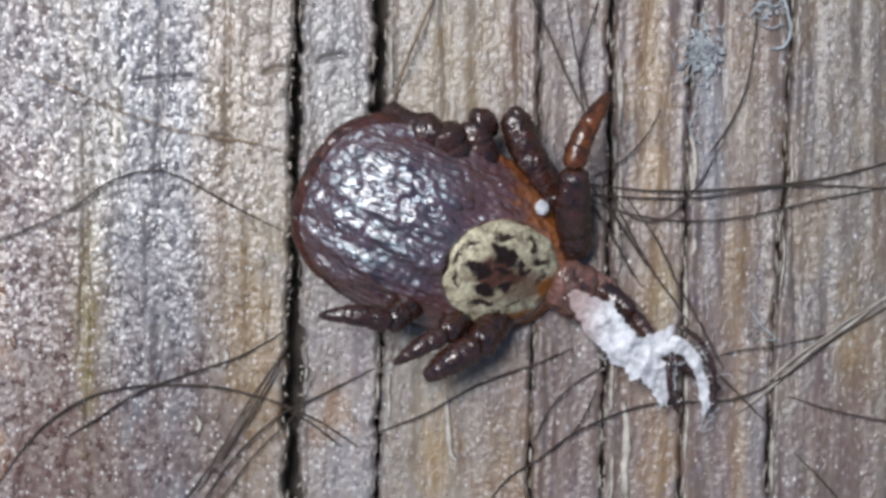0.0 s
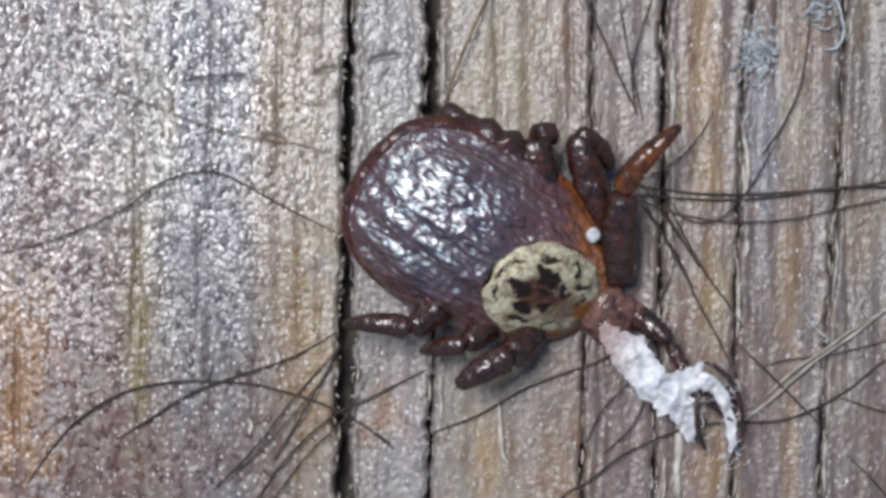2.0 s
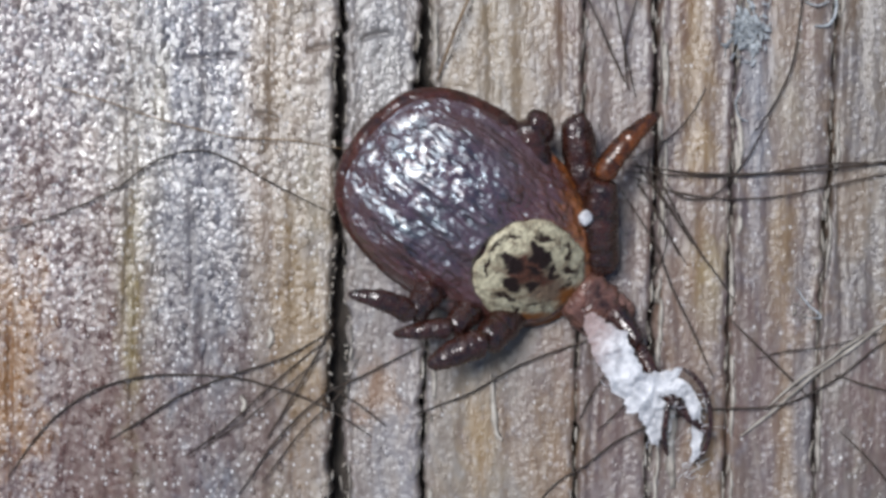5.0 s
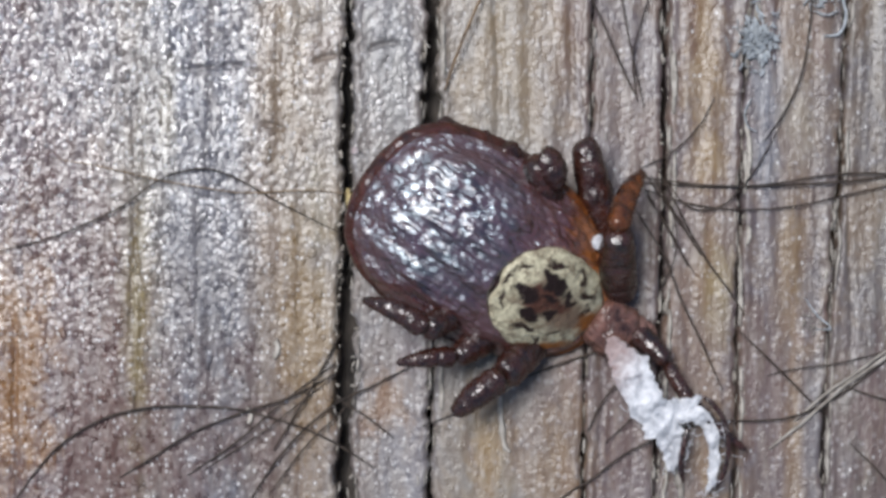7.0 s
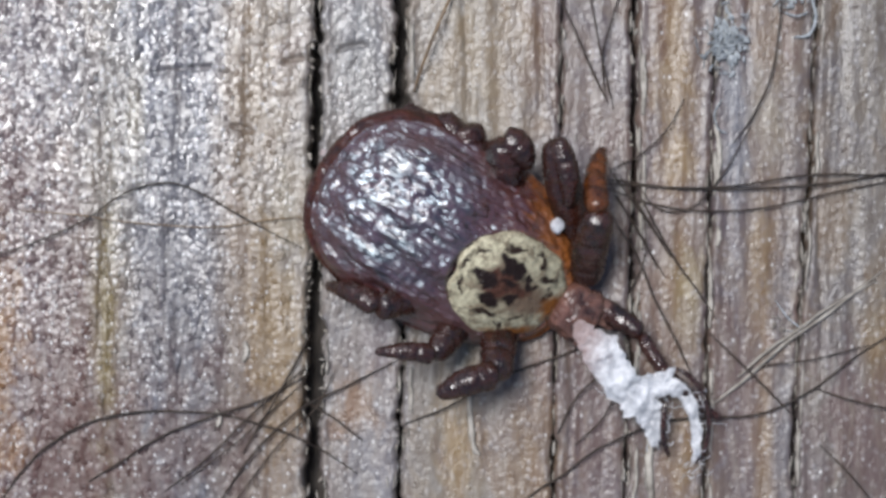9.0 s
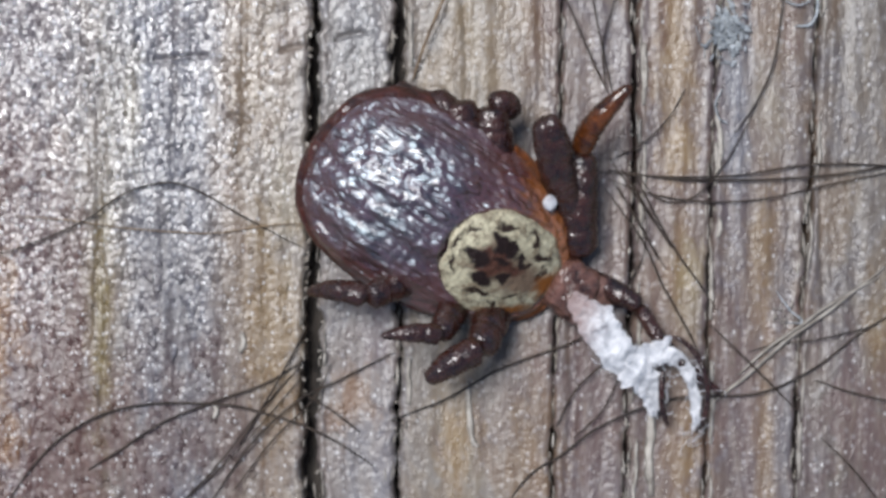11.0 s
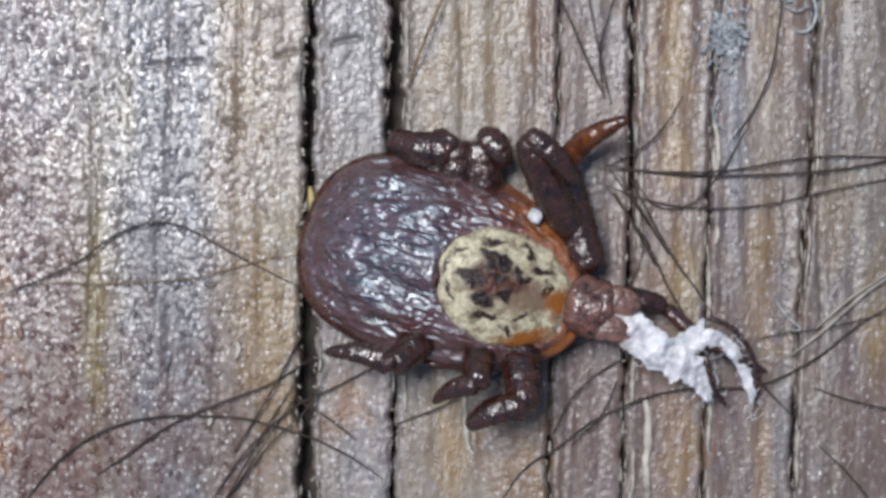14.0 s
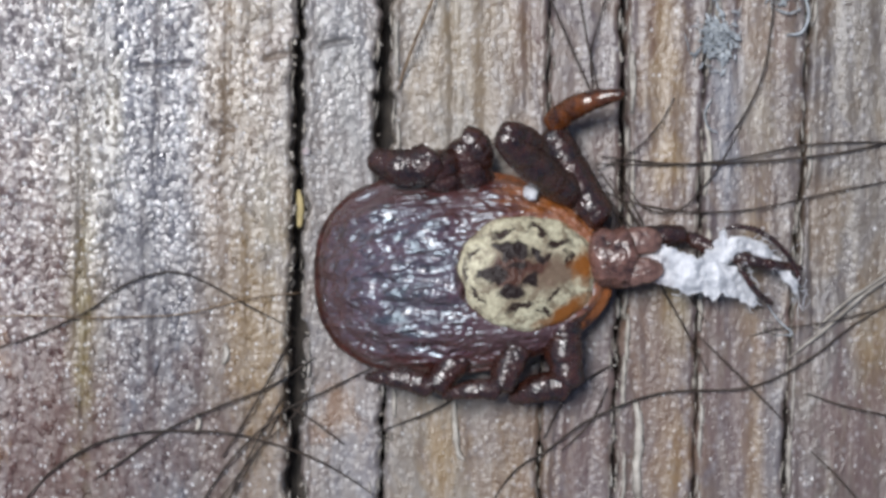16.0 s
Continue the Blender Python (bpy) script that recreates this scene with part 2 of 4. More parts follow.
def chitin(name, dark, light, rough, relief, lump=5.0, stretch=1000, sheen=(1, 1, 1), spec=0.5, margin=None, front=None):
    """Glossy leathery skin, wrinkled along x; margin: the colour towards the edge of the back; front: the colour of the fore margin."""
    m, nt, bsdf = material(name)
    flat = coords(nt)
    tone = noise_tex(nt, coords(nt, stretch, 1000, 1000), 4.5, 4, 0.6, 0.4)
    colour = ramp(nt, tone, [(0.32, dark), (0.70, light)])
    if margin:
        off = nt.nodes.new("ShaderNodeVectorMath")
        off.operation = "MULTIPLY_ADD"
        nt.links.new(flat, off.inputs[0])
        off.inputs[1].default_value = (1 / 2.2, 1 / 1.56, 0)
        off.inputs[2].default_value = (1.35 / 2.2, 0, 0)
        far = nt.nodes.new("ShaderNodeVectorMath")
        far.operation = "LENGTH"
        nt.links.new(off.outputs[0], far.inputs[0])
        fore = nt.nodes.new("ShaderNodeSeparateXYZ")
        nt.links.new(flat, fore.inputs[0])
        shoulder = calc(nt, "MULTIPLY_ADD", fore.outputs[0], 0.6, 0.78, clamp=True)
        where = calc(nt, "ADD", calc(nt, "MULTIPLY_ADD", tone, 0.7, far.outputs["Value"]), shoulder)
        colour = mix(nt, ramp(nt, calc(nt, "SUBTRACT", where, 0.6), [(0.30, (0, 0, 0)), (0.80, (1, 1, 1))]), colour, margin)
    if front:
        sx = nt.nodes.new("ShaderNodeSeparateXYZ")
        nt.links.new(flat, sx.inputs[0])
        ahead = calc(nt, "MULTIPLY_ADD", sx.outputs[0], 0.5, calc(nt, "MULTIPLY_ADD", tone, 1.4, calc(nt, "MULTIPLY_ADD", sx.outputs[1], 0.30, -0.55)))
        ahead = ramp(nt, ahead, [(0.35, (0, 0, 0)), (0.75, (1, 1, 1))])
        if margin:
            ahead = calc(nt, "MULTIPLY", ahead, ramp(nt, calc(nt, "SUBTRACT", where, 0.6), [(0.66, (0, 0, 0)), (0.86, (1, 1, 1))]))
        colour = mix(nt, ahead, colour, front)
    nt.links.new(colour, bsdf.inputs["Base Color"])
    fine = noise_tex(nt, flat, 13.0, 3)
    nt.links.new(ramp(nt, fine, [(0.3, (rough * .85,) * 3), (0.7, (rough * 1.2,) * 3)]), bsdf.inputs["Roughness"])
    bsdf.inputs["Specular IOR Level"].default_value = spec
    bsdf.inputs["Specular Tint"].default_value = (*sheen, 1)
    folds = noise_tex(nt, coords(nt, stretch, 1000, 1000), lump, 1.5, 0.5, 0.5)
    b = bump(nt, folds, bsdf, 1.0, relief * MM)
    bump(nt, fine, bsdf, 0.5, 0.012 * MM, b)
    if margin:  # pebbled back
        bsdf.inputs["IOR"].default_value = 1.70
        nt.links.new(calc(nt, "MULTIPLY_ADD", shoulder, -0.65, 0.70, clamp=True), bsdf.inputs["Coat Weight"])
        bsdf.inputs["Coat Roughness"].default_value = 0.22
        worn = noise_tex(nt, coords(nt, 700, 1000, 1000), 1.25, 3, 0.6)  # polished patches on a duller skin
        nt.links.new(ramp(nt, worn, [(0.38, (.46, .46, .46)), (0.60, (.25, .25, .25))]), bsdf.inputs["Roughness"])
        cell = node(nt, "ShaderNodeTexVoronoi", Scale=8.2)
        cell.feature = "SMOOTH_F1"
        cell.inputs["Smoothness"].default_value = 0.35
        nt.links.new(coords(nt, 640, 1000, 1000), cell.inputs["Vector"])
        wrinkle = noise_tex(nt, coords(nt, 230, 1000, 1000), 7.5, 2, 0.5, 0.9)
        b = bump(nt, wrinkle, bsdf, 1.0, 0.075 * MM, bump(nt, fine, bsdf, 1.0, 0.012 * MM, b))
        bump(nt, calc(nt, "MULTIPLY", cell.outputs["Distance"], -1.0), bsdf, 0.45, 0.085 * MM, b)
    return m


def scutum_material():
    """Cream shield with brown blotches and orange margin spots."""
    m, nt, bsdf = material("scutum_cream")
    tc = nt.nodes.new("ShaderNodeTexCoord")
    warp = node(nt, "ShaderNodeTexNoise", Scale=4200.0, Detail=3.0)
    nt.links.new(tc.outputs["Object"], warp.inputs["Vector"])
    off = nt.nodes.new("ShaderNodeVectorMath")
    off.operation = "MULTIPLY_ADD"
    nt.links.new(warp.outputs["Color"], off.inputs[0])
    off.inputs[1].default_value = (0.00046,) * 3
    nt.links.new(tc.outputs["Object"], off.inputs[2])
    sep = nt.nodes.new("ShaderNodeSeparateXYZ")
    nt.links.new(off.outputs[0], sep.inputs[0])
    px = calc(nt, "MULTIPLY_ADD", sep.outputs[0], 1000, -0.23)
    py = calc(nt, "MULTIPLY_ADD", sep.outputs[1], 1000, -0.23)

    def spot(cx, cy, rx, ry, turn=0.0, soft=0.6):
        c, s = math.cos(turn), math.sin(turn)
        dx, dy = calc(nt, "SUBTRACT", px, cx), calc(nt, "SUBTRACT", py, cy)
        u = calc(nt, "MULTIPLY_ADD", dx, c / rx, calc(nt, "MULTIPLY", dy, s / rx))
        v = calc(nt, "MULTIPLY_ADD", dy, c / ry, calc(nt, "MULTIPLY", dx, -s / ry))
        r = calc(nt, "SQRT", calc(nt, "MULTIPLY_ADD", u, u, calc(nt, "MULTIPLY", v, v)))
        return calc(nt, "MULTIPLY_ADD", r, -1 / soft, (1 + soft / 2) / soft, clamp=True)

    fine = noise_tex(nt, coords(nt), 9.0, 3, 0.6)
    colour = ramp(nt, fine, [(0.30, (.19, .165, .11)), (0.66, (.48, .44, .31))])
    mottle = noise_tex(nt, coords(nt), 4.8, 4, 0.65)
    colour = mix(nt, ramp(nt, mottle, [(0.51, (0, 0, 0)), (0.62, (.75, .75, .75))]), colour, (.085, .055, .033))

    def lay(colour, tint, spots):
        f = spots[0]
        for g in spots[1:]:
            f = calc(nt, "MAXIMUM", f, g)
        return mix(nt, f, colour, tint)

    # brown field in the middle and towards the mouth, then black-brown blotches and short dashes
    colour = lay(colour, (.135, .092, .062), [spot(.62, -.10, .50, .30, 0.1, .9), spot(.98, -.10, .22, .20, 0, .8)])
    colour = lay(colour, (.055, .022, .014), [spot(.12, -.06, .36, .32, 0.2, .5), spot(.55, -.04, .20, .13, .2, .7)])
    colour = lay(colour, (.011, .005, .004), [spot(-.17, -.10, .25, .14, .15, .4), spot(.16, .29, .30, .15, -.25, .4), spot(.12, -.42, .27, .12, .35, .4), spot(.30, .02, .20, .07, .05, .5), spot(.48, -.26, .14, .08, .9, .5), spot(.58, .16, .14, .07, -.4, .5)])
    colour = lay(colour, (.020, .010, .007), [spot(.30, -.66, .24, .05, .30), spot(.80, -.46, .16, .05, .6), spot(.90, .38, .20, .07, .25), spot(.60, .58, .20, .055, -.45), spot(-.42, .24, .16, .05, .9),
                                              spot(.05, .60, .18, .05, .4), spot(-.42, -.42, .16, .05, -.8), spot(.74, .12, .08, .04, .8), spot(.62, -.74, .13, .04, -.2), spot(1.05, .10, .05, .12, .3), spot(-.60, -.08, .04, .16, .1)])
    colour = mix(nt, spot(.36, -.10, 1.20, 1.05, 0.0, .20), (.060, .018, .009), colour)
    colour = lay(colour, (.19, .066, .013), [spot(1.26, -.06, .17, .24, 0, .9), spot(1.18, .74, .50, .15, -.60, .9), spot(.92, -.84, .50, .15, .55, .9)])
    nt.links.new(colour, bsdf.inputs["Base Color"])
    bsdf.inputs["Roughness"].default_value = 0.42
    bsdf.inputs["Specular IOR Level"].default_value = 0.26
    b = bump(nt, fine, bsdf, 0.7, 0.05 * MM)
    bump(nt, mottle, bsdf, 0.6, 0.08 * MM, b)
    return m


def fibre_material(name, dark, light, rough, through_light=0.0, scale=3.0, root=None):
    """Matt fibres; root: the tint painted in for see-through lint where a strand begins."""
    m, nt, bsdf = material(name)
    n = noise_tex(nt, coords(nt), scale, 3)
    c = ramp(nt, n, [(0.35, dark), (0.65, light)])
    if root:
        ahead = nt.nodes.new("ShaderNodeSeparateXYZ")
        nt.links.new(coords(nt), ahead.inputs[0])
        c = mix(nt, ramp(nt, calc(nt, "MULTIPLY_ADD", n, 0.7, ahead.outputs[0]), [(0.22, (.75, .75, .75)), (0.78, (0, 0, 0))]), c, root)
    nt.links.new(c, bsdf.inputs["Base Color"])
    bsdf.inputs["Roughness"].default_value = rough
    bsdf.inputs["Specular IOR Level"].default_value = 0.22
    if through_light:
        t = nt.nodes.new("ShaderNodeBsdfTranslucent")
        nt.links.new(c, t.inputs["Color"])
        mx = nt.nodes.new("ShaderNodeMixShader")
        mx.inputs[0].default_value = through_light
        nt.links.new(bsdf.outputs[0], mx.inputs[1])
        nt.links.new(t.outputs[0], mx.inputs[2])
        nt.links.new(mx.outputs[0], nt.nodes["Material Output"].inputs["Surface"])
    return m


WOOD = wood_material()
CRACK = crack_material()
SKIN = chitin("dark_skin", (.011, .0035, .0045), (.080, .033, .042), .40, .085, 4.6, 420, (.72, .90, 1), 1.0, (.060, .0135, .009), (.21, .066, .012))
RIM = chitin("rim_skin", (.014, .0034, .0026), (.060, .014, .007), .30, .09, 4.5, 1000, (.9, .96, 1), .6, None, (.20, .060, .012))
LEG = chitin("leg_skin", (.008, .0029, .0023), (.040, .0125, .0078), .27, .045, 8.0, 1000, (1, 1, 1), .7)
AMBER = chitin("amber_leg_skin", (.016, .005, .003), (.115, .034, .008), .26, .04, 4.0, 1000, (1, 1, 1), .5)
PALP = chitin("palp_skin", (.040, .017, .014), (.21, .115, .092), .40, .07, 5.0, 1000, (1, 1, 1), .5)
HEAD = chitin("head_skin", (.018, .007, .0055), (.145, .070, .054), .28, .10, 4.5, 1000, (1, 1, 1), .6)
SCUTUM = scutum_material()
HAIR = fibre_material("dark_hair", (.014, .010, .008), (.040, .027, .019), .5)
BROWN_HAIR = fibre_material("brown_hair", (.08, .05, .03), (.20, .13, .07), .4)
PALE = fibre_material("pale_fibre", (.25, .22, .19), (.50, .46, .41), .6, .35)
LINT = fibre_material("white_lint", (.48, .49, .52), (.82, .82, .84), .6, .4, 5.5, (.34, .22, .20))
WISP = fibre_material("pale_wisp", (.24, .26, .28), (.50, .53, .55), .6, .35)
SPLINTER = fibre_material("pale_splinter", (.11, .095, .08), (.36, .33, .29), .6)

OCHRE = fibre_material("ochre_chip", (.16, .12, .05), (.34, .27, .13), .6)


# ---- mesh helpers (millimetres in, metres out) ----
def hash2(i, j, s):
    n = np.sin(i * 127.1 + j * 311.7 + s * 74.7) * 43758.5453
    return n - np.floor(n)


def value_noise(x, y, s):
    x, y = np.asarray(x, float), np.asarray(y, float)
    i, j = np.floor(x), np.floor(y)
    u, v = x - i, y - j
    u, v = u * u * (3 - 2 * u), v * v * (3 - 2 * v)
    a = hash2(i, j, s) * (1 - u) + hash2(i + 1, j, s) * u
    b = hash2(i, j + 1, s) * (1 - u) + hash2(i + 1, j + 1, s) * u
    return a * (1 - v) + b * v - 0.5


def mesh_of(name, verts, faces, mat):
    me = bpy.data.meshes.new(name)
    me.from_pydata([tuple(float(c) * MM for c in v) for v in verts], [], faces)
    me.polygons.foreach_set("use_smooth", [True] * len(me.polygons))
    me.materials.append(mat)
    me.update()
    return me


def part(name, data, parent=None, label=""):
    ob = new(name, data)
    ob.parent = parent
    if label:
        tagged(ob, label)
    return ob


def grid_faces(rows, cols, wrap=False):
    out = []
    for r in range(rows - 1):
        for c in range(cols if wrap else cols - 1):
            d = (c + 1) % cols
            out.append((r * cols + c, r * cols + d, (r + 1) * cols + d, (r + 1) * cols + c))
    return out


def smooth_line(points, n):
    """n points along a Catmull-Rom curve."""
    p = [Vector(q) for q in points]
    p = [p[0] * 2 - p[1], *p, p[-1] * 2 - p[-2]]
    out = []
    for k in range(n):
        t = k / (n - 1) * (len(p) - 3)
        i = min(int(t), len(p) - 4)
        f = t - i
        a, b, c, d = p[i:i + 4]
        out.append(0.5 * ((2 * b) + (c - a) * f + (2 * a - 5 * b + 4 * c - d) * f * f + (3 * b - a - 3 * c + d) * f ** 3))
    return out


def tube(line, radii, sides=8, flat=1.0, rough=0.0, seed=0):
    """Verts and faces of a closed tube along a line; flat squeezes it in height."""
    verts, faces = [], []
    rng = random.Random(seed)
    for k, p in enumerate(line):
        d = (line[min(k + 1, len(line) - 1)] - line[max(k - 1, 0)]).normalized()
        up = Vector((0, 0, 1)) if abs(d.z) < 0.95 else Vector((1, 0, 0))
        side = d.cross(up).normalized()
        top = side.cross(d)
        for j in range(sides):
            a = 2 * math.pi * j / sides
            r = radii[k] * (1 + rough * (rng.random() - 0.5))
            verts.append(p + side * (r * math.cos(a)) + top * (r * flat * math.sin(a)))
    faces = grid_faces(len(line), sides, True)
    faces = [f[::-1] for f in faces]
    faces.append(tuple(range(sides)))
    faces.append(tuple(range(len(line) * sides - 1, (len(line) - 1) * sides - 1, -1)))
    return verts, faces


# ---- the weathered board ----
board = tagged(new("ground"), "weathered grey-brown wooden board with dark lengthwise cracks", "wood board", kind="structure")


def along(table):
    ys, xs = [a for a, _ in table], [b for _, b in table]
    return lambda y: np.interp(y, ys, xs)


SCRATCHES = [(-5.44, 2.95, -4.44, 3.03), (-2.24, 3.32, -1.69, 3.43), (-3.2, 3.1, -2.8, 3.2), (-4.1, 2.0, -3.7, 1.9)]
CREEP = 0.032  # fibres that overhang the cracks


def y_steps():
    fine = list(np.arange(-5.4, 5.41, 0.036))
    far = [5.6, 6, 6.6, 7.5, 9, 12, 18, 30, 60, 140, 400]
    return np.array([-f for f in far[::-1]] + fine + far)


def ragged(ys, seed):
    """Uneven torn edge: slow waver, broken steps and a little fray."""
    step = np.clip((value_noise(ys * 3.3, ys * 0 + 2, seed) - 0.05) * 9, -1, 1)
    return 0.08 * value_noise(ys * 1.3, ys * 0 + 1, seed) + 0.032 * step + 0.055 * value_noise(ys * 5.7, ys * 0 + 3, seed) + 0.045 * value_noise(ys * 13, ys * 0 + 4, seed)


def strip(left, right, seed, grit, far_left=False, far_right=False, fray=(1.0, 1.0)):
    """One ridge of the board between two cracks, with rounded, worn edges."""
    ys = y_steps()
    l0, r0 = left(0.0), right(0.0)
    a, b = (-9.4 if far_left else l0), (8.4 if far_right else r0)
    n = max(8, int((b - a) / 0.05))
    us = list(np.linspace(0, 1, n))
    verts = []
    edge_l = left(ys) + fray[0] * (ragged(ys, seed) - CREEP)
    edge_r = right(ys) + fray[1] * (ragged(ys, seed + 2) + CREEP)
    if far_left:
        edge_l = ys * 0 - 9.4
    if far_right:
        edge_r = ys * 0 + 8.4
    X = edge_l[:, None] + (edge_r - edge_l)[:, None] * np.array(us)[None, :]
    Y = np.repeat(ys[:, None], n, 1)
    dl = X - edge_l[:, None] + (9 if far_left else 0)
    dr = edge_r[:, None] - X + (9 if far_right else 0)
    e = np.minimum(dl, dr)
    Z = -0.10 * np.clip(1 - e / 0.06, 0, 1) ** 2
    Z += 0.10 * value_noise(X * 0.8, Y * 0.25, seed) + 0.04 * value_noise(X * 5, Y * 0.5, seed + 3)
    Z += grit * (0.7 * value_noise(X * 9, Y * 4, seed + 7) + 0.6 * value_noise(X * 19, Y * 13, seed + 9))
    Z += 0.05 * np.clip(1 - np.abs(e - 0.10) / 0.09, 0, 1) * (value_noise(Y * 0.6, Y * 0, seed + 11) + 0.4)
    # narrow checks along the grain
    for k in range(max(1, int((b - a) * 0.9))):
        cx = a + (b - a) * hash2(k, 3, seed)
        cy, ln = -5 + 10 * hash2(k, 5, seed), 0.8 + 2.2 * hash2(k, 7, seed)
        path = cx + 0.12 * value_noise(Y * 0.7, Y * 0 + k, seed)
        Z -= 0.08 * np.exp(-((X - path) / 0.028) ** 2) * np.clip(1.2 - ((Y - cy) / ln) ** 2, 0, 1)
    # short cross cuts
    for ax, ay, bx, by in SCRATCHES:
        t = np.clip((X - ax) / (bx - ax), 0, 1)
        line = ay + (by - ay) * t + 0.04 * np.sin(t * 3)
        Z -= 0.12 * np.exp(-((Y - line) / 0.035) ** 2) * ((X > ax) & (X < bx))
    cols = [(X[:, i], Z[:, i]) for i in range(n)]
    first = (X[:, 0] - 500, Z[:, 0] - 0.1) if far_left else (X[:, 0] - 0.02, Z[:, 0] * 0 - 0.85)
    last = (X[:, -1] + 500, Z[:, -1] - 0.1) if far_right else (X[:, -1] + 0.02, Z[:, -1] * 0 - 0.85)
    cols = [first, *cols, last]
    for r in range(len(ys)):
        for cx, cz in cols:
            verts.append((cx[r], ys[r], cz[r]))
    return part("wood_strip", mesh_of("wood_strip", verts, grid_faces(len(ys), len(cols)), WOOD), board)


# edges of the cracks: (y, x)
gap_1l = along([(-5, -2.85), (-2.6, -2.82), (-1.6, -2.80), (-0.6, -2.74), (0.1, -2.72), (1.4, -2.71), (2.9, -2.72), (3.4, -2.66), (4.5, -2.68)])
gap_1r = along([(-5, -2.47), (-2.6, -2.48), (-1.2, -2.51), (0, -2.50), (2, -2.46), (4.5, -2.45)])
gap_2l = along([(-5, -1.28), (-2.6, -1.20), (-1.6, -1.16), (0, -1.2), (2.5, -1.31), (3.0, -1.30), (3.4, -1.24), (4.5, -1.24)])
gap_2r = along([(-5, -1.06), (-2.6, -1.04), (0, -1.0), (2.5, -0.95), (4.5, -0.99)])
gap_3l = along([(-5, 1.50), (-2.6, 1.535), (0, 1.60), (4.5, 1.71)])
gap_3r = along([(-5, 1.575), (-2.6, 1.615), (0, 1.66), (3, 1.72), (4.5, 1.75)])
gap_4l = along([(-5, 2.76), (-2.6, 2.80), (0, 2.90), (2.4, 2.91), (3.4, 2.90), (4.5, 2.93)])
gap_4r = along([(-5, 2.85), (-2.6, 2.90), (0, 3.0), (2.4, 3.04), (3.4, 3.04), (4.5, 3.10)])
gap_5l = along([(-5, 4.12), (-3.6, 4.16), (-2.6, 4.19), (-0.6, 4.21), (1.4, 4.31), (2.4, 4.30), (3.4, 4.40), (4.5, 4.52)])
gap_5r = along([(-5, 4.20), (-3.6, 4.25), (-2.6, 4.28), (-0.6, 4.30), (1.4, 4.40), (2.4, 4.36), (3.4, 4.47), (4.5, 4.60)])
gap_6l = along([(-5, 5.68), (-4, 5.72), (-2.6, 5.78), (-1, 5.86), (1.4, 6.03), (2.9, 6.08), (3.5, 6.11), (4.5, 6.14)])
gap_6r = along([(-5, 5.76), (-4, 5.81), (-2.6, 5.85), (-1, 5.93), (1.4, 6.13), (2.9, 6.17), (3.5, 6.18), (4.5, 6.22)])
edges = [(None, gap_1l), (gap_1r, gap_2l), (gap_2r, gap_3l), (gap_3r, gap_4l), (gap_4r, gap_5l), (gap_5r, gap_6l), (gap_6r, None)]
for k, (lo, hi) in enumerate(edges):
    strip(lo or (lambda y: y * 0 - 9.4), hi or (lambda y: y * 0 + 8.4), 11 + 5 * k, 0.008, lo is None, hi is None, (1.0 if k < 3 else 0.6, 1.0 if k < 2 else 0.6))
# one near-black sheet under all the cracks
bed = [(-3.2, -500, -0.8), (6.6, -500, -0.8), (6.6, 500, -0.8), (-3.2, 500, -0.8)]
part("crack_bed", mesh_of("crack_bed", bed, [(0, 1, 2, 3)], CRACK), board, "near-black floor at the bottom of the cracks")


# ---- hairs and fibres on the board ----
def hair(points, width, mat, label, rise=0.12, name="hair", group="hairs lying on the board"):
    """A strand over the board; points in mm, its origin at its first point."""
    n = 10 * len(points)
    ox, oy = points[0]
    line = smooth_line([(x - ox, y - oy, 0) for x, y in points], n)
    for k, p in enumerate(line):
        p.z = 0.05 + rise * math.sin(math.pi * k / (n - 1)) + 0.02 * math.sin(k * 0.7)
    radii = [width * 0.50 * min(1, 0.45 + 3.0 * min(k, n - 1 - k) / n) for k in range(n)]
    ob = new(name, mesh_of(name, *tube(line, radii, 6), mat))
    ob.location = (ox * MM, oy * MM, 0)
    return tagged(ob, label, "hair", group)


DARK = "thin dark curved hair lying on the weathered board"
hair([(-0.09, 4.6), (-0.39, 3.9), (-0.64, 3.3), (-0.89, 2.6)], 0.05, BROWN_HAIR, "brownish tapering hair sticking out beside the tick", 0.3)
hair([(1.5, 4.6), (1.91, 3.7), (2.21, 3.0), (2.5, 2.4)], 0.035, HAIR, DARK)
hair([(2.16, 4.6), (2.31, 3.6), (2.46, 2.9), (2.6, 2.3)], 0.03, HAIR, DARK)
hair([(2.8, 4.6), (2.56, 3.8), (2.41, 3.2), (2.46, 2.5)], 0.03, HAIR, DARK)
hair([(5.58, 4.6), (5.51, 3.8), (5.36, 2.9), (5.06, 2.2), (4.71, 1.7)], 0.035, HAIR, "thin dark hair bent in a long curve on the board")
right_straight = hair([(2.4, 0.98), (3.6, 0.90), (4.7, 0.92), (6.2, 1.12), (8.2, 1.05)], 0.035, HAIR, DARK)
right_long = hair([(2.5, 1.15), (3.9, 1.02), (5.6, 1.1), (7.0, 1.3), (8.6, 1.75)], 0.04, HAIR, "long dark hair reaching away from the tick")
hair([(2.5, 0.9), (3.3, 0.62), (4.2, 0.5), (5.2, 0.55), (6.6, 0.85), (8.4, 1.2)], 0.03, HAIR, DARK)
hair([(2.75, 1.4), (3.20, 0.5), (3.46, 0.0), (3.76, -0.49), (4.06, -0.89), (4.40, -1.40)], 0.036, HAIR, "dark hair running slantwise over the cracks")
slanted = hair([(3.10, 1.1), (3.75, 0.2), (4.10, -0.55), (4.50, -1.25), (4.95, -2.1)], 0.034, HAIR, "dark hair running slantwise over the cracks")
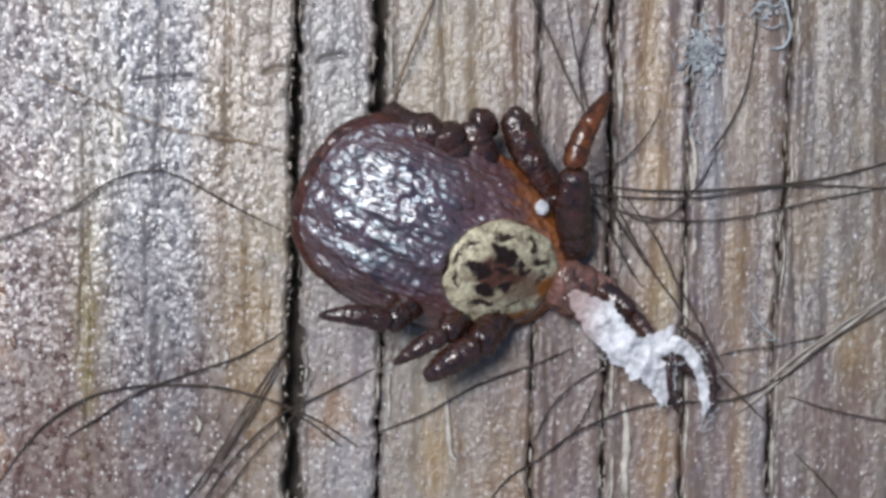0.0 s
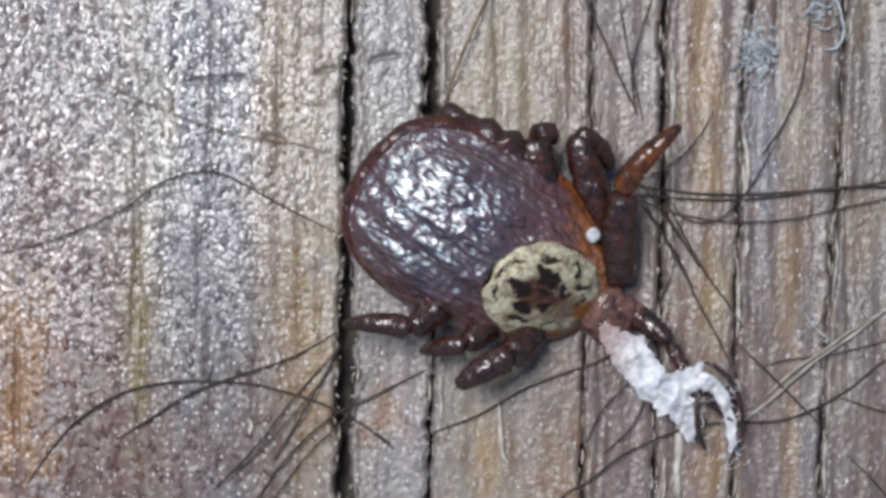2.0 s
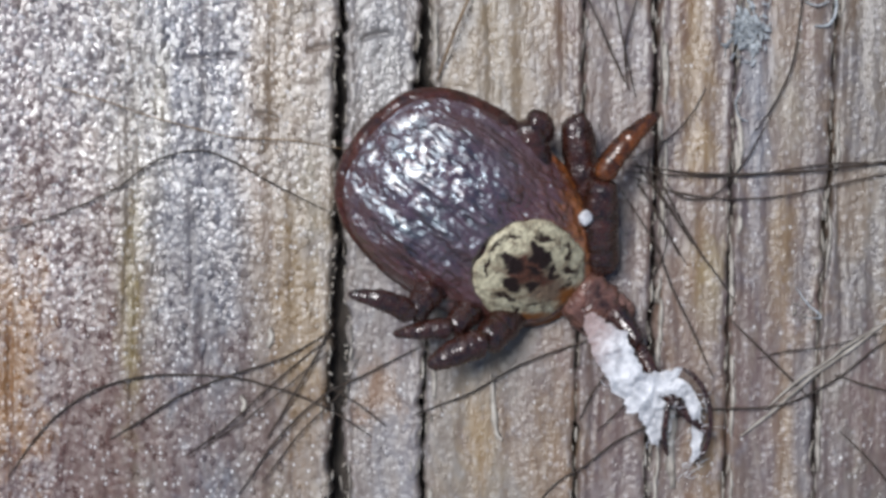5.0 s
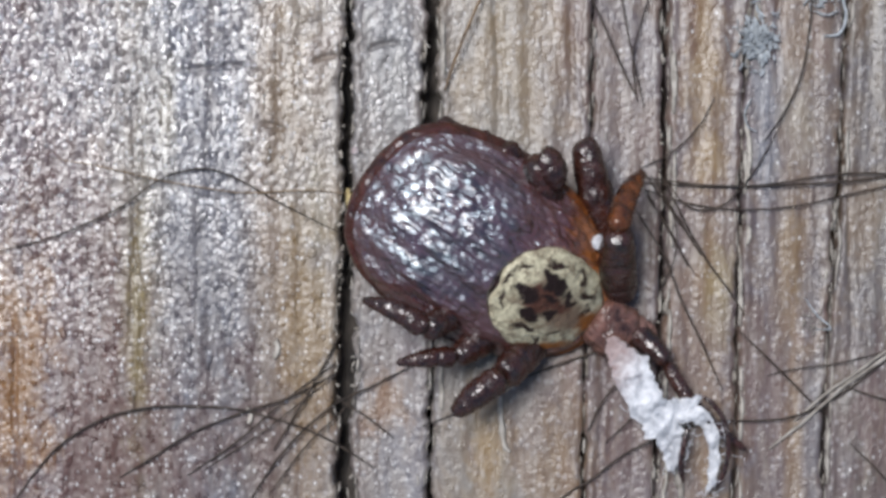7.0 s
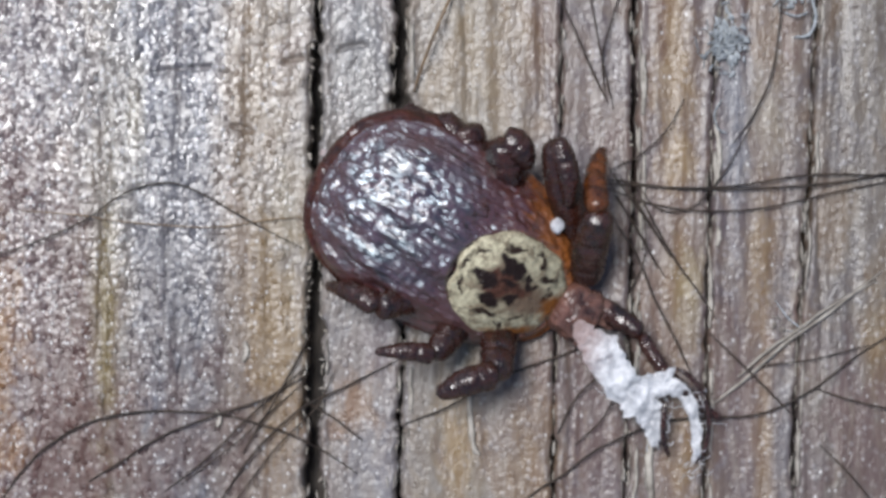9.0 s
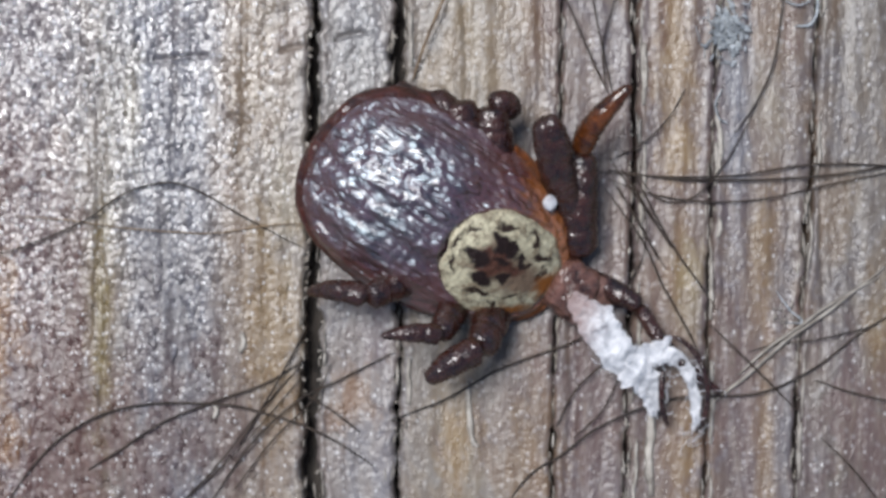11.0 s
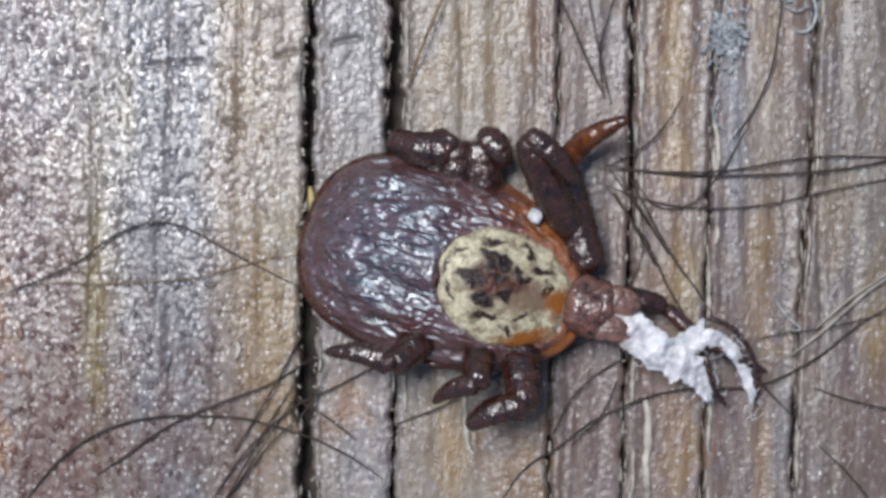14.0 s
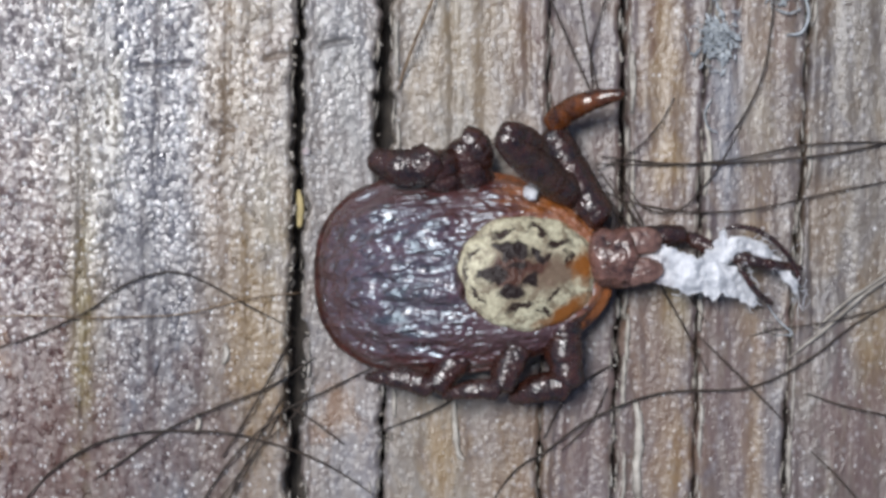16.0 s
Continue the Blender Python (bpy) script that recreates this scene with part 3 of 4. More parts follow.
hair([(4.26, -1.62), (4.75, -2.1), (5.15, -2.5), (5.80, -3.15)], 0.036, HAIR, DARK)
lint_hair = hair([(4.75, -1.92), (5.2, -1.80), (5.9, -1.71), (6.5, -1.58), (7.0, -1.45)], 0.026, HAIR, "fine dark hair lying beyond the lint")
hair([(6.1, -2.6), (6.7, -2.8), (7.6, -3.0), (8.5, -3.1)], 0.035, HAIR, DARK)
hair([(6.2, -3.6), (6.7, -4.1), (7.2, -4.7)], 0.03, HAIR, DARK)
hair([(1.6, -3.4), (1.9, -2.8), (2.3, -2.4), (2.8, -2.1)], 0.035, HAIR, DARK)
hair([(1.9, -3.6), (2.4, -3.1), (2.7, -2.5)], 0.03, HAIR, DARK)
long_sweep = hair([(0.6, -4.8), (1.1, -4.1), (1.7, -3.7), (2.4, -3.2), (3.6, -2.75), (5.1, -2.65), (6.1, -2.2), (6.9, -1.6), (8.4, -0.7)], 0.04, HAIR, "very long dark hair sweeping over the board")
hair([(-1.3, -3.3), (-0.3, -2.9), (0.6, -2.4), (1.7, -2.0), (2.3, -1.75)], 0.035, HAIR, DARK)
pivot_1 = hair([(-2.78, -1.75), (-3.44, -2.72), (-3.86, -3.44), (-4.16, -3.90), (-4.62, -4.50)], 0.034, HAIR, "dark hair reaching slantwise from the broad crack")
pivot_2 = hair([(-2.76, -1.95), (-3.40, -2.98), (-3.80, -3.58), (-4.40, -4.36)], 0.026, HAIR, "thin dark hair beside its neighbour at the crack")
hair([(2.96, 1.09), (3.35, 0.56), (3.95, 0.56), (4.54, 1.19), (5.0, 1.98)], 0.03, HAIR, "dark hair bent in a hollow curve beside the tick")
hair([(-2.9, -2.75), (-2.3, -3.1), (-1.8, -3.5)], 0.03, HAIR, DARK)
hair([(-4.4, -4.7), (-3.7, -3.7), (-2.9, -2.95), (-2.2, -2.6), (-1.2, -2.1)], 0.04, HAIR, DARK)
hair([(-3.9, -3.7), (-3.4, -2.9), (-3.0, -2.2), (-2.7, -1.6)], 0.04, HAIR, DARK)
hair([(-4.0, -4.5), (-3.3, -3.6), (-2.6, -2.9), (-2.3, -2.3)], 0.03, HAIR, DARK)
pale_fibre = hair([(4.3, -3.2), (4.9, -2.72), (5.6, -2.10), (6.3, -1.62), (7.3, -.85)], 0.062, PALE, "pale grey-brown fibre lying across a crack", name="fibre", group="pale fibres on the board")
pale_twin = hair([(4.75, -2.72), (5.3, -2.22), (5.8, -1.88), (6.3, -1.52), (7.2, -1.02)], 0.055, PALE, "pale grey-brown fibre lying across a crack", name="fibre", group="pale fibres on the board")
rng = random.Random(77)
for k in range(7):
    x0, y0, a = rng.uniform(2.5, 2.9), rng.uniform(0.8, 1.3), rng.uniform(-1.25, 0.35)
    ln, bend = rng.uniform(0.7, 2.2), rng.uniform(-0.9, 0.9)
    pts = [(x0 + ln * f * math.cos(a + bend * f), y0 + ln * f * math.sin(a + bend * f)) for f in (0, .35, .7, 1)]
    hair(pts, rng.uniform(.018, .03), HAIR, "fine dark hair tangled beside the tick's foreleg", .15)
left_loop = hair([(-9.0, -0.12), (-7.9, 0.15), (-7.2, 0.41), (-6.5, 0.75), (-6.0, 1.12), (-5.5, 1.33), (-5.0, 1.38), (-4.5, 1.2), (-3.9, 0.86), (-3.3, 0.55), (-2.75, 0.28)], 0.035, HAIR, "dark hair bent in a low arch beside the tick")
left_upper = hair([(-7.8, 3.3), (-6.9, 2.96), (-6.1, 2.6), (-5.2, 2.26), (-4.5, 2.04), (-3.5, 1.9), (-2.6, 1.65)], 0.024, BROWN_HAIR, "thin brown hair lying on the weathered board")
left_lower = hair([(-7.9, -4.2), (-7.4, -3.5), (-6.9, -3.0), (-6.2, -2.6), (-5.4, -2.42), (-4.6, -2.4), (-3.9, -2.45), (-3.3, -2.6), (-2.7, -2.8), (-2.1, -3.1), (-1.5, -3.5)], 0.042, HAIR, "dark arched hair lying on the board")
left_mid = hair([(-6.7, -3.35), (-6.2, -3.05), (-5.4, -2.55), (-4.5, -2.2), (-3.6, -1.9), (-2.8, -1.45)], 0.04, HAIR, "dark hair ending at the tick's hind leg")


def fluff(name, cx, cy, size, lumps, count, seed, mat, label):
    """A small tuft of matted lumps with loose fibres."""
    rng = random.Random(seed)
    verts, faces = [], []
    for k in range(lumps + count):
        p = Vector((rng.gauss(0, size), rng.gauss(0, size * 1.15), 0.06 + abs(rng.gauss(0, 0.05))))
        d = Vector((rng.gauss(0, 1), rng.gauss(0, 1.4), 0)).normalized() * rng.uniform(0.03, 0.09)
        if k < lumps:
            r = rng.uniform(.008, .028)
            v, f = tube(smooth_line([p - d, p + Vector((0, 0, .02)), p + d], 5), [r * .5, r, r * 1.1, r, r * .4], 7, .7, .5, k)
        else:
            d *= rng.uniform(.7, 1.9)
            q = Vector((rng.gauss(0, .06), rng.gauss(0, .06), .03))
            v, f = tube(smooth_line([p - d, p + q, p + d], 7), [0.006 * rng.uniform(.5, 1.6)] * 7, 4)
        faces += [tuple(i + len(verts) for i in g) for g in f]
        verts += v
    ob = new(name, mesh_of(name, verts, faces, mat))
    ob.location = (cx * MM, cy * MM, 0)
    return tagged(ob, label, "lint", "lint on the board")


fluff("lint_tuft", 4.55, 3.42, 0.18, 150, 60, 4, WISP, "small pale blue-grey tuft of lint on the board")
fluff("lint_tuft", 5.70, 4.28, 0.14, 22, 24, 9, WISP, "loose tangle of pale fibres over a crack")
LOOSE = "pale looped fibre caught at the edge of a crack"
for pts, wide in (([(5.94, 4.7), (6.08, 4.2), (6.13, 3.85), (6.02, 3.58), (5.76, 3.54)], .045), ([(5.40, 4.08), (5.62, 4.34), (5.86, 4.28), (6.02, 4.42)], .05), ([(5.58, 3.98), (5.80, 3.90), (6.02, 3.98)], .035),
                  ([(4.50, 2.46), (4.36, 2.2), (4.42, 1.95), (4.58, 1.86)], .03), ([(5.42, -1.05), (5.62, -1.35), (5.86, -1.58), (5.60, -1.60)], .028)):
    hair(pts, wide, WISP, LOOSE, 0.10, "fibre", "pale fibres on the board")
fluff("lint_tuft", 5.55, -1.5, 0.10, 3, 12, 12, PALE, "few thin pale fibres over a crack")


def splinter(points, width, label, mat=SPLINTER, lift=0.0, rough=1.0):
    line = smooth_line([(x - points[0][0], y - points[0][1], 0.06) for x, y in points], 14)
    radii = [width / 2 * (0.5 + 0.8 * math.sin(math.pi * (k + 1) / 16)) for k in range(14)]
    ob = new("splinter", mesh_of("splinter", *tube(line, radii, 7, 0.45, rough, int(abs(points[0][1]) * 100)), mat))
    ob.location = (points[0][0] * MM, points[0][1] * MM, lift * MM)
    return tagged(ob, label, "splinter", "splinters on the board")


splinter([(0.06, -2.6), (0.09, -3.2), (0.14, -3.6), (0.24, -3.74)], 0.07, "pale raised wood splinter on the board")
splinter([(-4.36, -2.95), (-4.30, -3.1), (-4.34, -3.25)], 0.06, "short pale splinter lying on the board")
splinter([(-3.86, -1.75), (-3.83, -1.95), (-3.9, -2.1)], 0.08, "short pale splinter lying on the board")
splinter([(3.18, -2.7), (3.25, -3.3), (3.2, -3.9), (3.24, -4.6)], 0.13, "long pale splinter along a crack")
splinter([(4.36, 2.2), (4.46, 1.6), (4.42, 1.0)], 0.07, "pale splinter along a crack")


splinter([(-2.59, .88), (-2.56, .56), (-2.58, .24)], 0.10, "pale yellowish wood chip caught in the broad crack", OCHRE, 0.0, 0.3)
splinter([(-2.47, 1.60), (-2.46, 1.54), (-2.48, 1.48)], 0.11, "small white chip at the edge of the broad crack", LINT, 0.06, 0.4)
rng = random.Random(5)
for crack, lo, hi in ((gap_4r, .02, .12), (gap_5r, .0, .1), (gap_6r, .0, .08), (gap_4r, .03, .13), (gap_2r, 0, .1), (gap_5r, .0, .1)):
    for k in range(5):
        y = -4.6 + 1.85 * k + rng.uniform(0, 1.6)
        ln = rng.uniform(.3, 1.1)
        off = rng.uniform(lo, hi)
        splinter([(float(crack(y - ln * f)) + off + rng.uniform(-.02, .02), y - ln * f) for f in (0, .3, .65, 1)], rng.uniform(.03, .065), "thin pale splinter at the edge of a crack")


def crumbs():
    """Crumbs of wood and dirt caught in the two broad cracks."""
    rng = random.Random(19)
    verts, faces = [], []
    for lo, hi, count in ((gap_1l, gap_1r, 120), (gap_2l, gap_2r, 60), (gap_4l, gap_4r, 35)):
        for k in range(count):
            y = rng.uniform(-5, 5)
            u = rng.choice((rng.uniform(-.15, .2), rng.uniform(.75, 1.15)))
            p = Vector((float(lo(y)) * (1 - u) + float(hi(y)) * u, y, rng.uniform(-.25, .02)))
            d = Vector((rng.gauss(0, .5), rng.gauss(0, 1), rng.gauss(0, .3))).normalized() * rng.uniform(.015, .06)
            r = rng.uniform(.012, .035)
            v, f = tube([p - d, p - d * .3, p + d * .4, p + d], [r * .5, r, r * .9, r * .4], 6, .8, .6, k)
            faces += [tuple(i + len(verts) for i in g) for g in f]
            verts += v
    for lo, hi in ((gap_1l, gap_1r), (gap_2l, gap_2r), (gap_3l, gap_3r), (gap_4l, gap_4r), (gap_5l, gap_5r), (gap_6l, gap_6r)):
        for k in range(90):
            y, ln = rng.uniform(-5, 5), rng.uniform(.08, .40)
            side = lo if rng.random() < .4 else hi
            p = Vector((float(side(y)) + rng.gauss(0, .045), y, rng.uniform(-.10, .05)))
            q = Vector((p.x + rng.gauss(0, .02), y + ln, p.z + rng.gauss(0, .03)))
            r = rng.uniform(.008, .024)
            v, f = tube([p, p.lerp(q, .35), p.lerp(q, .7), q], [r * .4, r, r * .9, r * .3], 5, .7, .5, k)
            faces += [tuple(i + len(verts) for i in g) for g in f]
            verts += v
    return mesh_of("grit", verts, faces, SPLINTER)


tagged(new("grit", crumbs()), "pale crumbs of wood and dirt caught in the cracks", "debris", kind="stuff")


# ---- the tick ----
tick = tagged(new("tick"), "reddish-brown hard tick with a cream-patterned shield crawling on the board", "tick")
half_width = along([(-3.32, 0.0), (-3.28, 0.50), (-3.14, 0.92), (-2.85, 1.27), (-2.4, 1.52), (-1.7, 1.69), (-0.9, 1.71), (-0.1, 1.60),
                    (0.6, 1.36), (1.1, 1.08), (1.45, 0.80), (1.64, 0.5), (1.70, 0.0)])
MID = -0.9


def outline(a):
    """Body outline at angle a round its middle."""
    c, s = math.cos(a), math.sin(a)
    lo, hi = 0.0, 4.0
    for _ in range(28):
        r = (lo + hi) / 2
        x, y = MID + r * c, r * s
        if x > 1.72 or x < -3.32 or abs(y) > half_width(x):
            hi = r
        else:
            lo = r
    return lo


N_A = 180
REACH = [outline(2 * math.pi * k / N_A) for k in range(N_A)]
REACH = [0.985 * sum(REACH[(k + j) % N_A] for j in range(-3, 4)) / 7 for k in range(N_A)]


def back_height(x, y):
    """Height of the back above the tick's origin plane."""
    a = math.atan2(y, x - MID) % (2 * math.pi)
    k = a / (2 * math.pi) * N_A
    r0, r1 = REACH[int(k) % N_A], REACH[(int(k) + 1) % N_A]
    r = math.hypot(x - MID, y) / (r0 + (r1 - r0) * (k - int(k)))
    dome = max(0.0, 1 - r ** 2.3) ** 0.90
    saddle = 0.07 * math.exp(-((x + 0.55) / 0.35) ** 2) * min(1, (y / 0.8) ** 2 + 0.2)
    return -0.66 + 0.96 * dome - saddle - 0.12 * max(0, x) ** 1.6


def body_mesh():
    rings = [0.0] + [((k + 1) / 84) ** 0.85 for k in range(84)]
    turns = 240
    verts = []
    for r in rings:
        for k in range(turns):
            a = 2 * math.pi * k / turns
            f = k / turns * N_A
            reach = REACH[int(f)] + (REACH[(int(f) + 1) % N_A] - REACH[int(f)]) * (f - int(f))
            edge = 0.982 + 0.012 * noise.noise((math.cos(a) * 5, math.sin(a) * 5, 8))
            x, y = MID + edge * reach * r * math.cos(a), edge * reach * r * math.sin(a)
            z = back_height(x, y)
            groove = 0.0
            shield = math.hypot((x - 0.36) / 1.14, (y + 0.10) / 0.98)
            if shield > 1.0:
                fade = min(1, (shield - 1.0) / 0.25) * (1 - max(0, r - 0.90) / 0.10)
                # long folds that fan out a little towards the rear, broken along their length
                fan = y / (0.75 + 0.25 * min(1.0, max(0.0, (x + 3.3) / 3.3)))
                fold = math.sin(fan * 10.5 + 2.2 * noise.noise((x * 0.8, y * 1.4, 3)))
                groove += fade * 0.050 * fold * (0.55 + 0.9 * noise.noise((x * 1.1, y * 2.2, 12)))
                groove += fade * (0.10 * noise.noise((x * 1.3, y * 2.6, 7)) + 0.035 * noise.noise((x * 3.6, y * 7, 1)) + 0.020 * noise.noise((x * 9, y * 13, 5)))
                # the two lengthwise hollows and the marginal groove
                groove -= fade * 0.07 * math.exp(-((abs(y) - 0.62) / 0.12) ** 2) * min(1.0, max(0.0, -x * 0.7))
                groove -= 0.028 * math.exp(-((r - 0.89) / 0.03) ** 2)
                if x < -1.5:
                    groove -= 0.05 * max(0.0, (r - 0.9) / 0.1) * (0.5 + 0.5 * math.cos(a * 22)) ** 5
            groove -= 0.13 * min(1.0, max(0.0, (1.02 - shield) / 0.12))
            groove -= 0.02 * max(0, r - 0.97) / 0.03 - 0.012
            verts.append((x, y, z + groove))
    return mesh_of("body", verts, grid_faces(len(rings), turns, True), SKIN)


def rim_mesh():
    """Flank and belly below the edge of the back."""
    prof = [(0.93, -0.12), (0.955, -0.06)] + [(0.965 + 0.0032 * k, -0.02 - 0.002 * k) for k in range(11)]
    prof += [(1.014, -0.73), (1.032, -0.80), (1.042, -0.88), (1.036, -0.97), (1.00, -1.06), (0.92, -1.13), (0.78, -1.18), (0.5, -1.21), (0.0, -1.21)]
    verts = []
    for r, z in prof:
        for k in range(N_A):
            a = 2 * math.pi * k / N_A
            x, y = MID + REACH[k] * r * math.cos(a), REACH[k] * r * math.sin(a)
            if r < 1 and z > -0.5:  # the margin of the back, with shallow festoons
                fold = 0.035 * noise.noise((math.cos(a) * 7, math.sin(a) * 7, r * 8))
                if x < -1.4:
                    fold -= 0.05 * (0.5 + 0.5 * math.cos(a * 22)) ** 4 * min(1, (r - 0.92) / 0.06)
                verts.append((x, y, back_height(x, y) + z + fold))
            else:
                w = 1 + 0.012 * noise.noise((math.cos(a) * 6, math.sin(a) * 6, z * 5))
                verts.append((MID + (x - MID) * w, y * w, z - 0.10 * max(0, x) ** 1.6 * (1 if z > -0.9 else 0.4)))
    return mesh_of("rim", verts, [f[::-1] for f in grid_faces(len(prof), N_A, True)][::1], RIM)


def scutum_mesh():
    """The shield: a thin plate that follows the back."""
    verts, n, rings = [], 72, 22
    for k in range(rings + 1):
        r = k / rings
        for j in range(n):
            a = 2 * math.pi * j / n
            c, s = math.cos(a), math.sin(a)
            rx = 1.10 if c > 0 else 1.10
            ry = 0.95 * (1 - 0.10 * max(0.0, c) ** 2)
            squarish = 1 / max(abs(c) ** 2.5 + abs(s) ** 2.5, 1e-6) ** 0.4 if c > 0 else 1
            w = squarish * (1 + 0.030 * math.sin(3 * a + 1) + 0.022 * math.sin(7 * a) + 0.02 * math.sin(12 * a + 2))
            x, y = 0.36 + rx * r * c * w, -0.09 + ry * r * s * w
            lift = 0.03 if k < rings else -0.03
            pits = 0.012 * noise.noise((x * 7, y * 7, 2))
            verts.append((x, y, back_height(x, y) + lift + pits))
    return mesh_of("scutum", verts, grid_faces(rings + 1, n, True), SCUTUM)


body = part("body", body_mesh(), tick, "dark purplish-brown wrinkled glossy back")
part("rim", rim_mesh(), body, "reddish-brown smooth margin and flank")
part("scutum", scutum_mesh(), tick, "cream shield with dark brown blotches")


def knobbly(line, radii, flat, seed, lumps):
    """A closed tube with an uneven, knobbly skin."""
    verts, faces = tube(line, radii, 20, flat, 0.05, seed)
    out = []
    for k, v in enumerate(verts):
        c = line[k // 20]
        out.append(c + (v - c) * (1 + lumps * noise.noise((v.x * 3.2, v.y * 3.2, v.z * 3.2 + seed)) + 0.4 * lumps * noise.noise((v.x * 8, v.y * 8, seed))))
    return out, faces


def head_block():
    """Base of the mouthparts: a broad rounded block."""
    line = smooth_line([(1.38, 0.06, -0.80), (1.65, 0.09, -0.74), (1.95, 0.12, -0.72), (2.2, 0.12, -0.76)], 14)
    return mesh_of("head", *knobbly(line, [.30, .40, .46, .50, .52, .53, .53, .52, .50, .47, .44, .40, .32, .18], 0.62, 3, .22), HEAD)


def palp(y, turn):
    line = smooth_line([(1.95, 0.10 + y, -.70), (2.22, 0.10 + y * 1.1 + turn * .3, -.70), (2.58, .10 + y * .85 + turn, -.80)], 14)
    return mesh_of("palp", *knobbly(line, [.17, .20, .22, .23, .24, .24, .24, .23, .23, .22, .21, .19, .15, .08], 0.62, 5 + int(y * 10), .25), PALP)


part("head", head_block(), tick, "brown base of the mouthparts")
part("palp", palp(0.23, 0.02), tick, "pinkish-brown blunt palp")
part("palp", palp(-0.20, -0.05), tick, "pinkish-brown blunt palp")
part("speck", mesh_of("speck", *tube([Vector((.40 + .03 * k, 1.14 + .035 * k, back_height(.45, 1.1) + .12)) for k in range(6)], [.06, .115, .135, .13, .11, .05], 8, .7, .3), LINT), tick, "white speck stuck to the flank")


def limb(length, radii, mat, name, bend=0.0, seed=0, sweep=0.0):
    """A jointed leg piece along +x: segments swollen between pinched joints, ridged along their length."""
    n, sides = 40, 14
    line = [Vector((length * k / (n - 1), sweep * math.sin(math.pi * (k / (n - 1)) ** 0.8), bend * math.sin(math.pi * k / (n - 1)))) for k in range(n)]
    rr = []
    for k in range(n):
        t = k / (n - 1)
        r = np.interp(t, [0, .35, .7, 1], radii)
        for joint in (0.30 + 0.015 * (seed % 5), 0.66 + 0.012 * (seed % 4)):
            r *= 1 - 0.08 * math.exp(-((t - joint) / 0.03) ** 2)
            r *= 1 + 0.04 * math.exp(-((t - joint + 0.11) / 0.06) ** 2)
        rr.append(1.10 * r * math.sin(math.pi * min(0.5, 0.16 + 5 * min(t, 1 - t))))
    verts, faces = tube(line, rr, sides, 0.92, 0.0, seed)
    out = []
    for k, v in enumerate(verts):
        c = line[k // sides]
        ridge = 0.05 * math.cos(5 * 2 * math.pi * (k % sides) / sides + seed)
        out.append(c + (v - c) * (1 + ridge + 0.05 * noise.noise((v.x * 4.5, v.y * 4.5, v.z * 4.5 + seed))))
    return mesh_of(name, out, faces, mat)


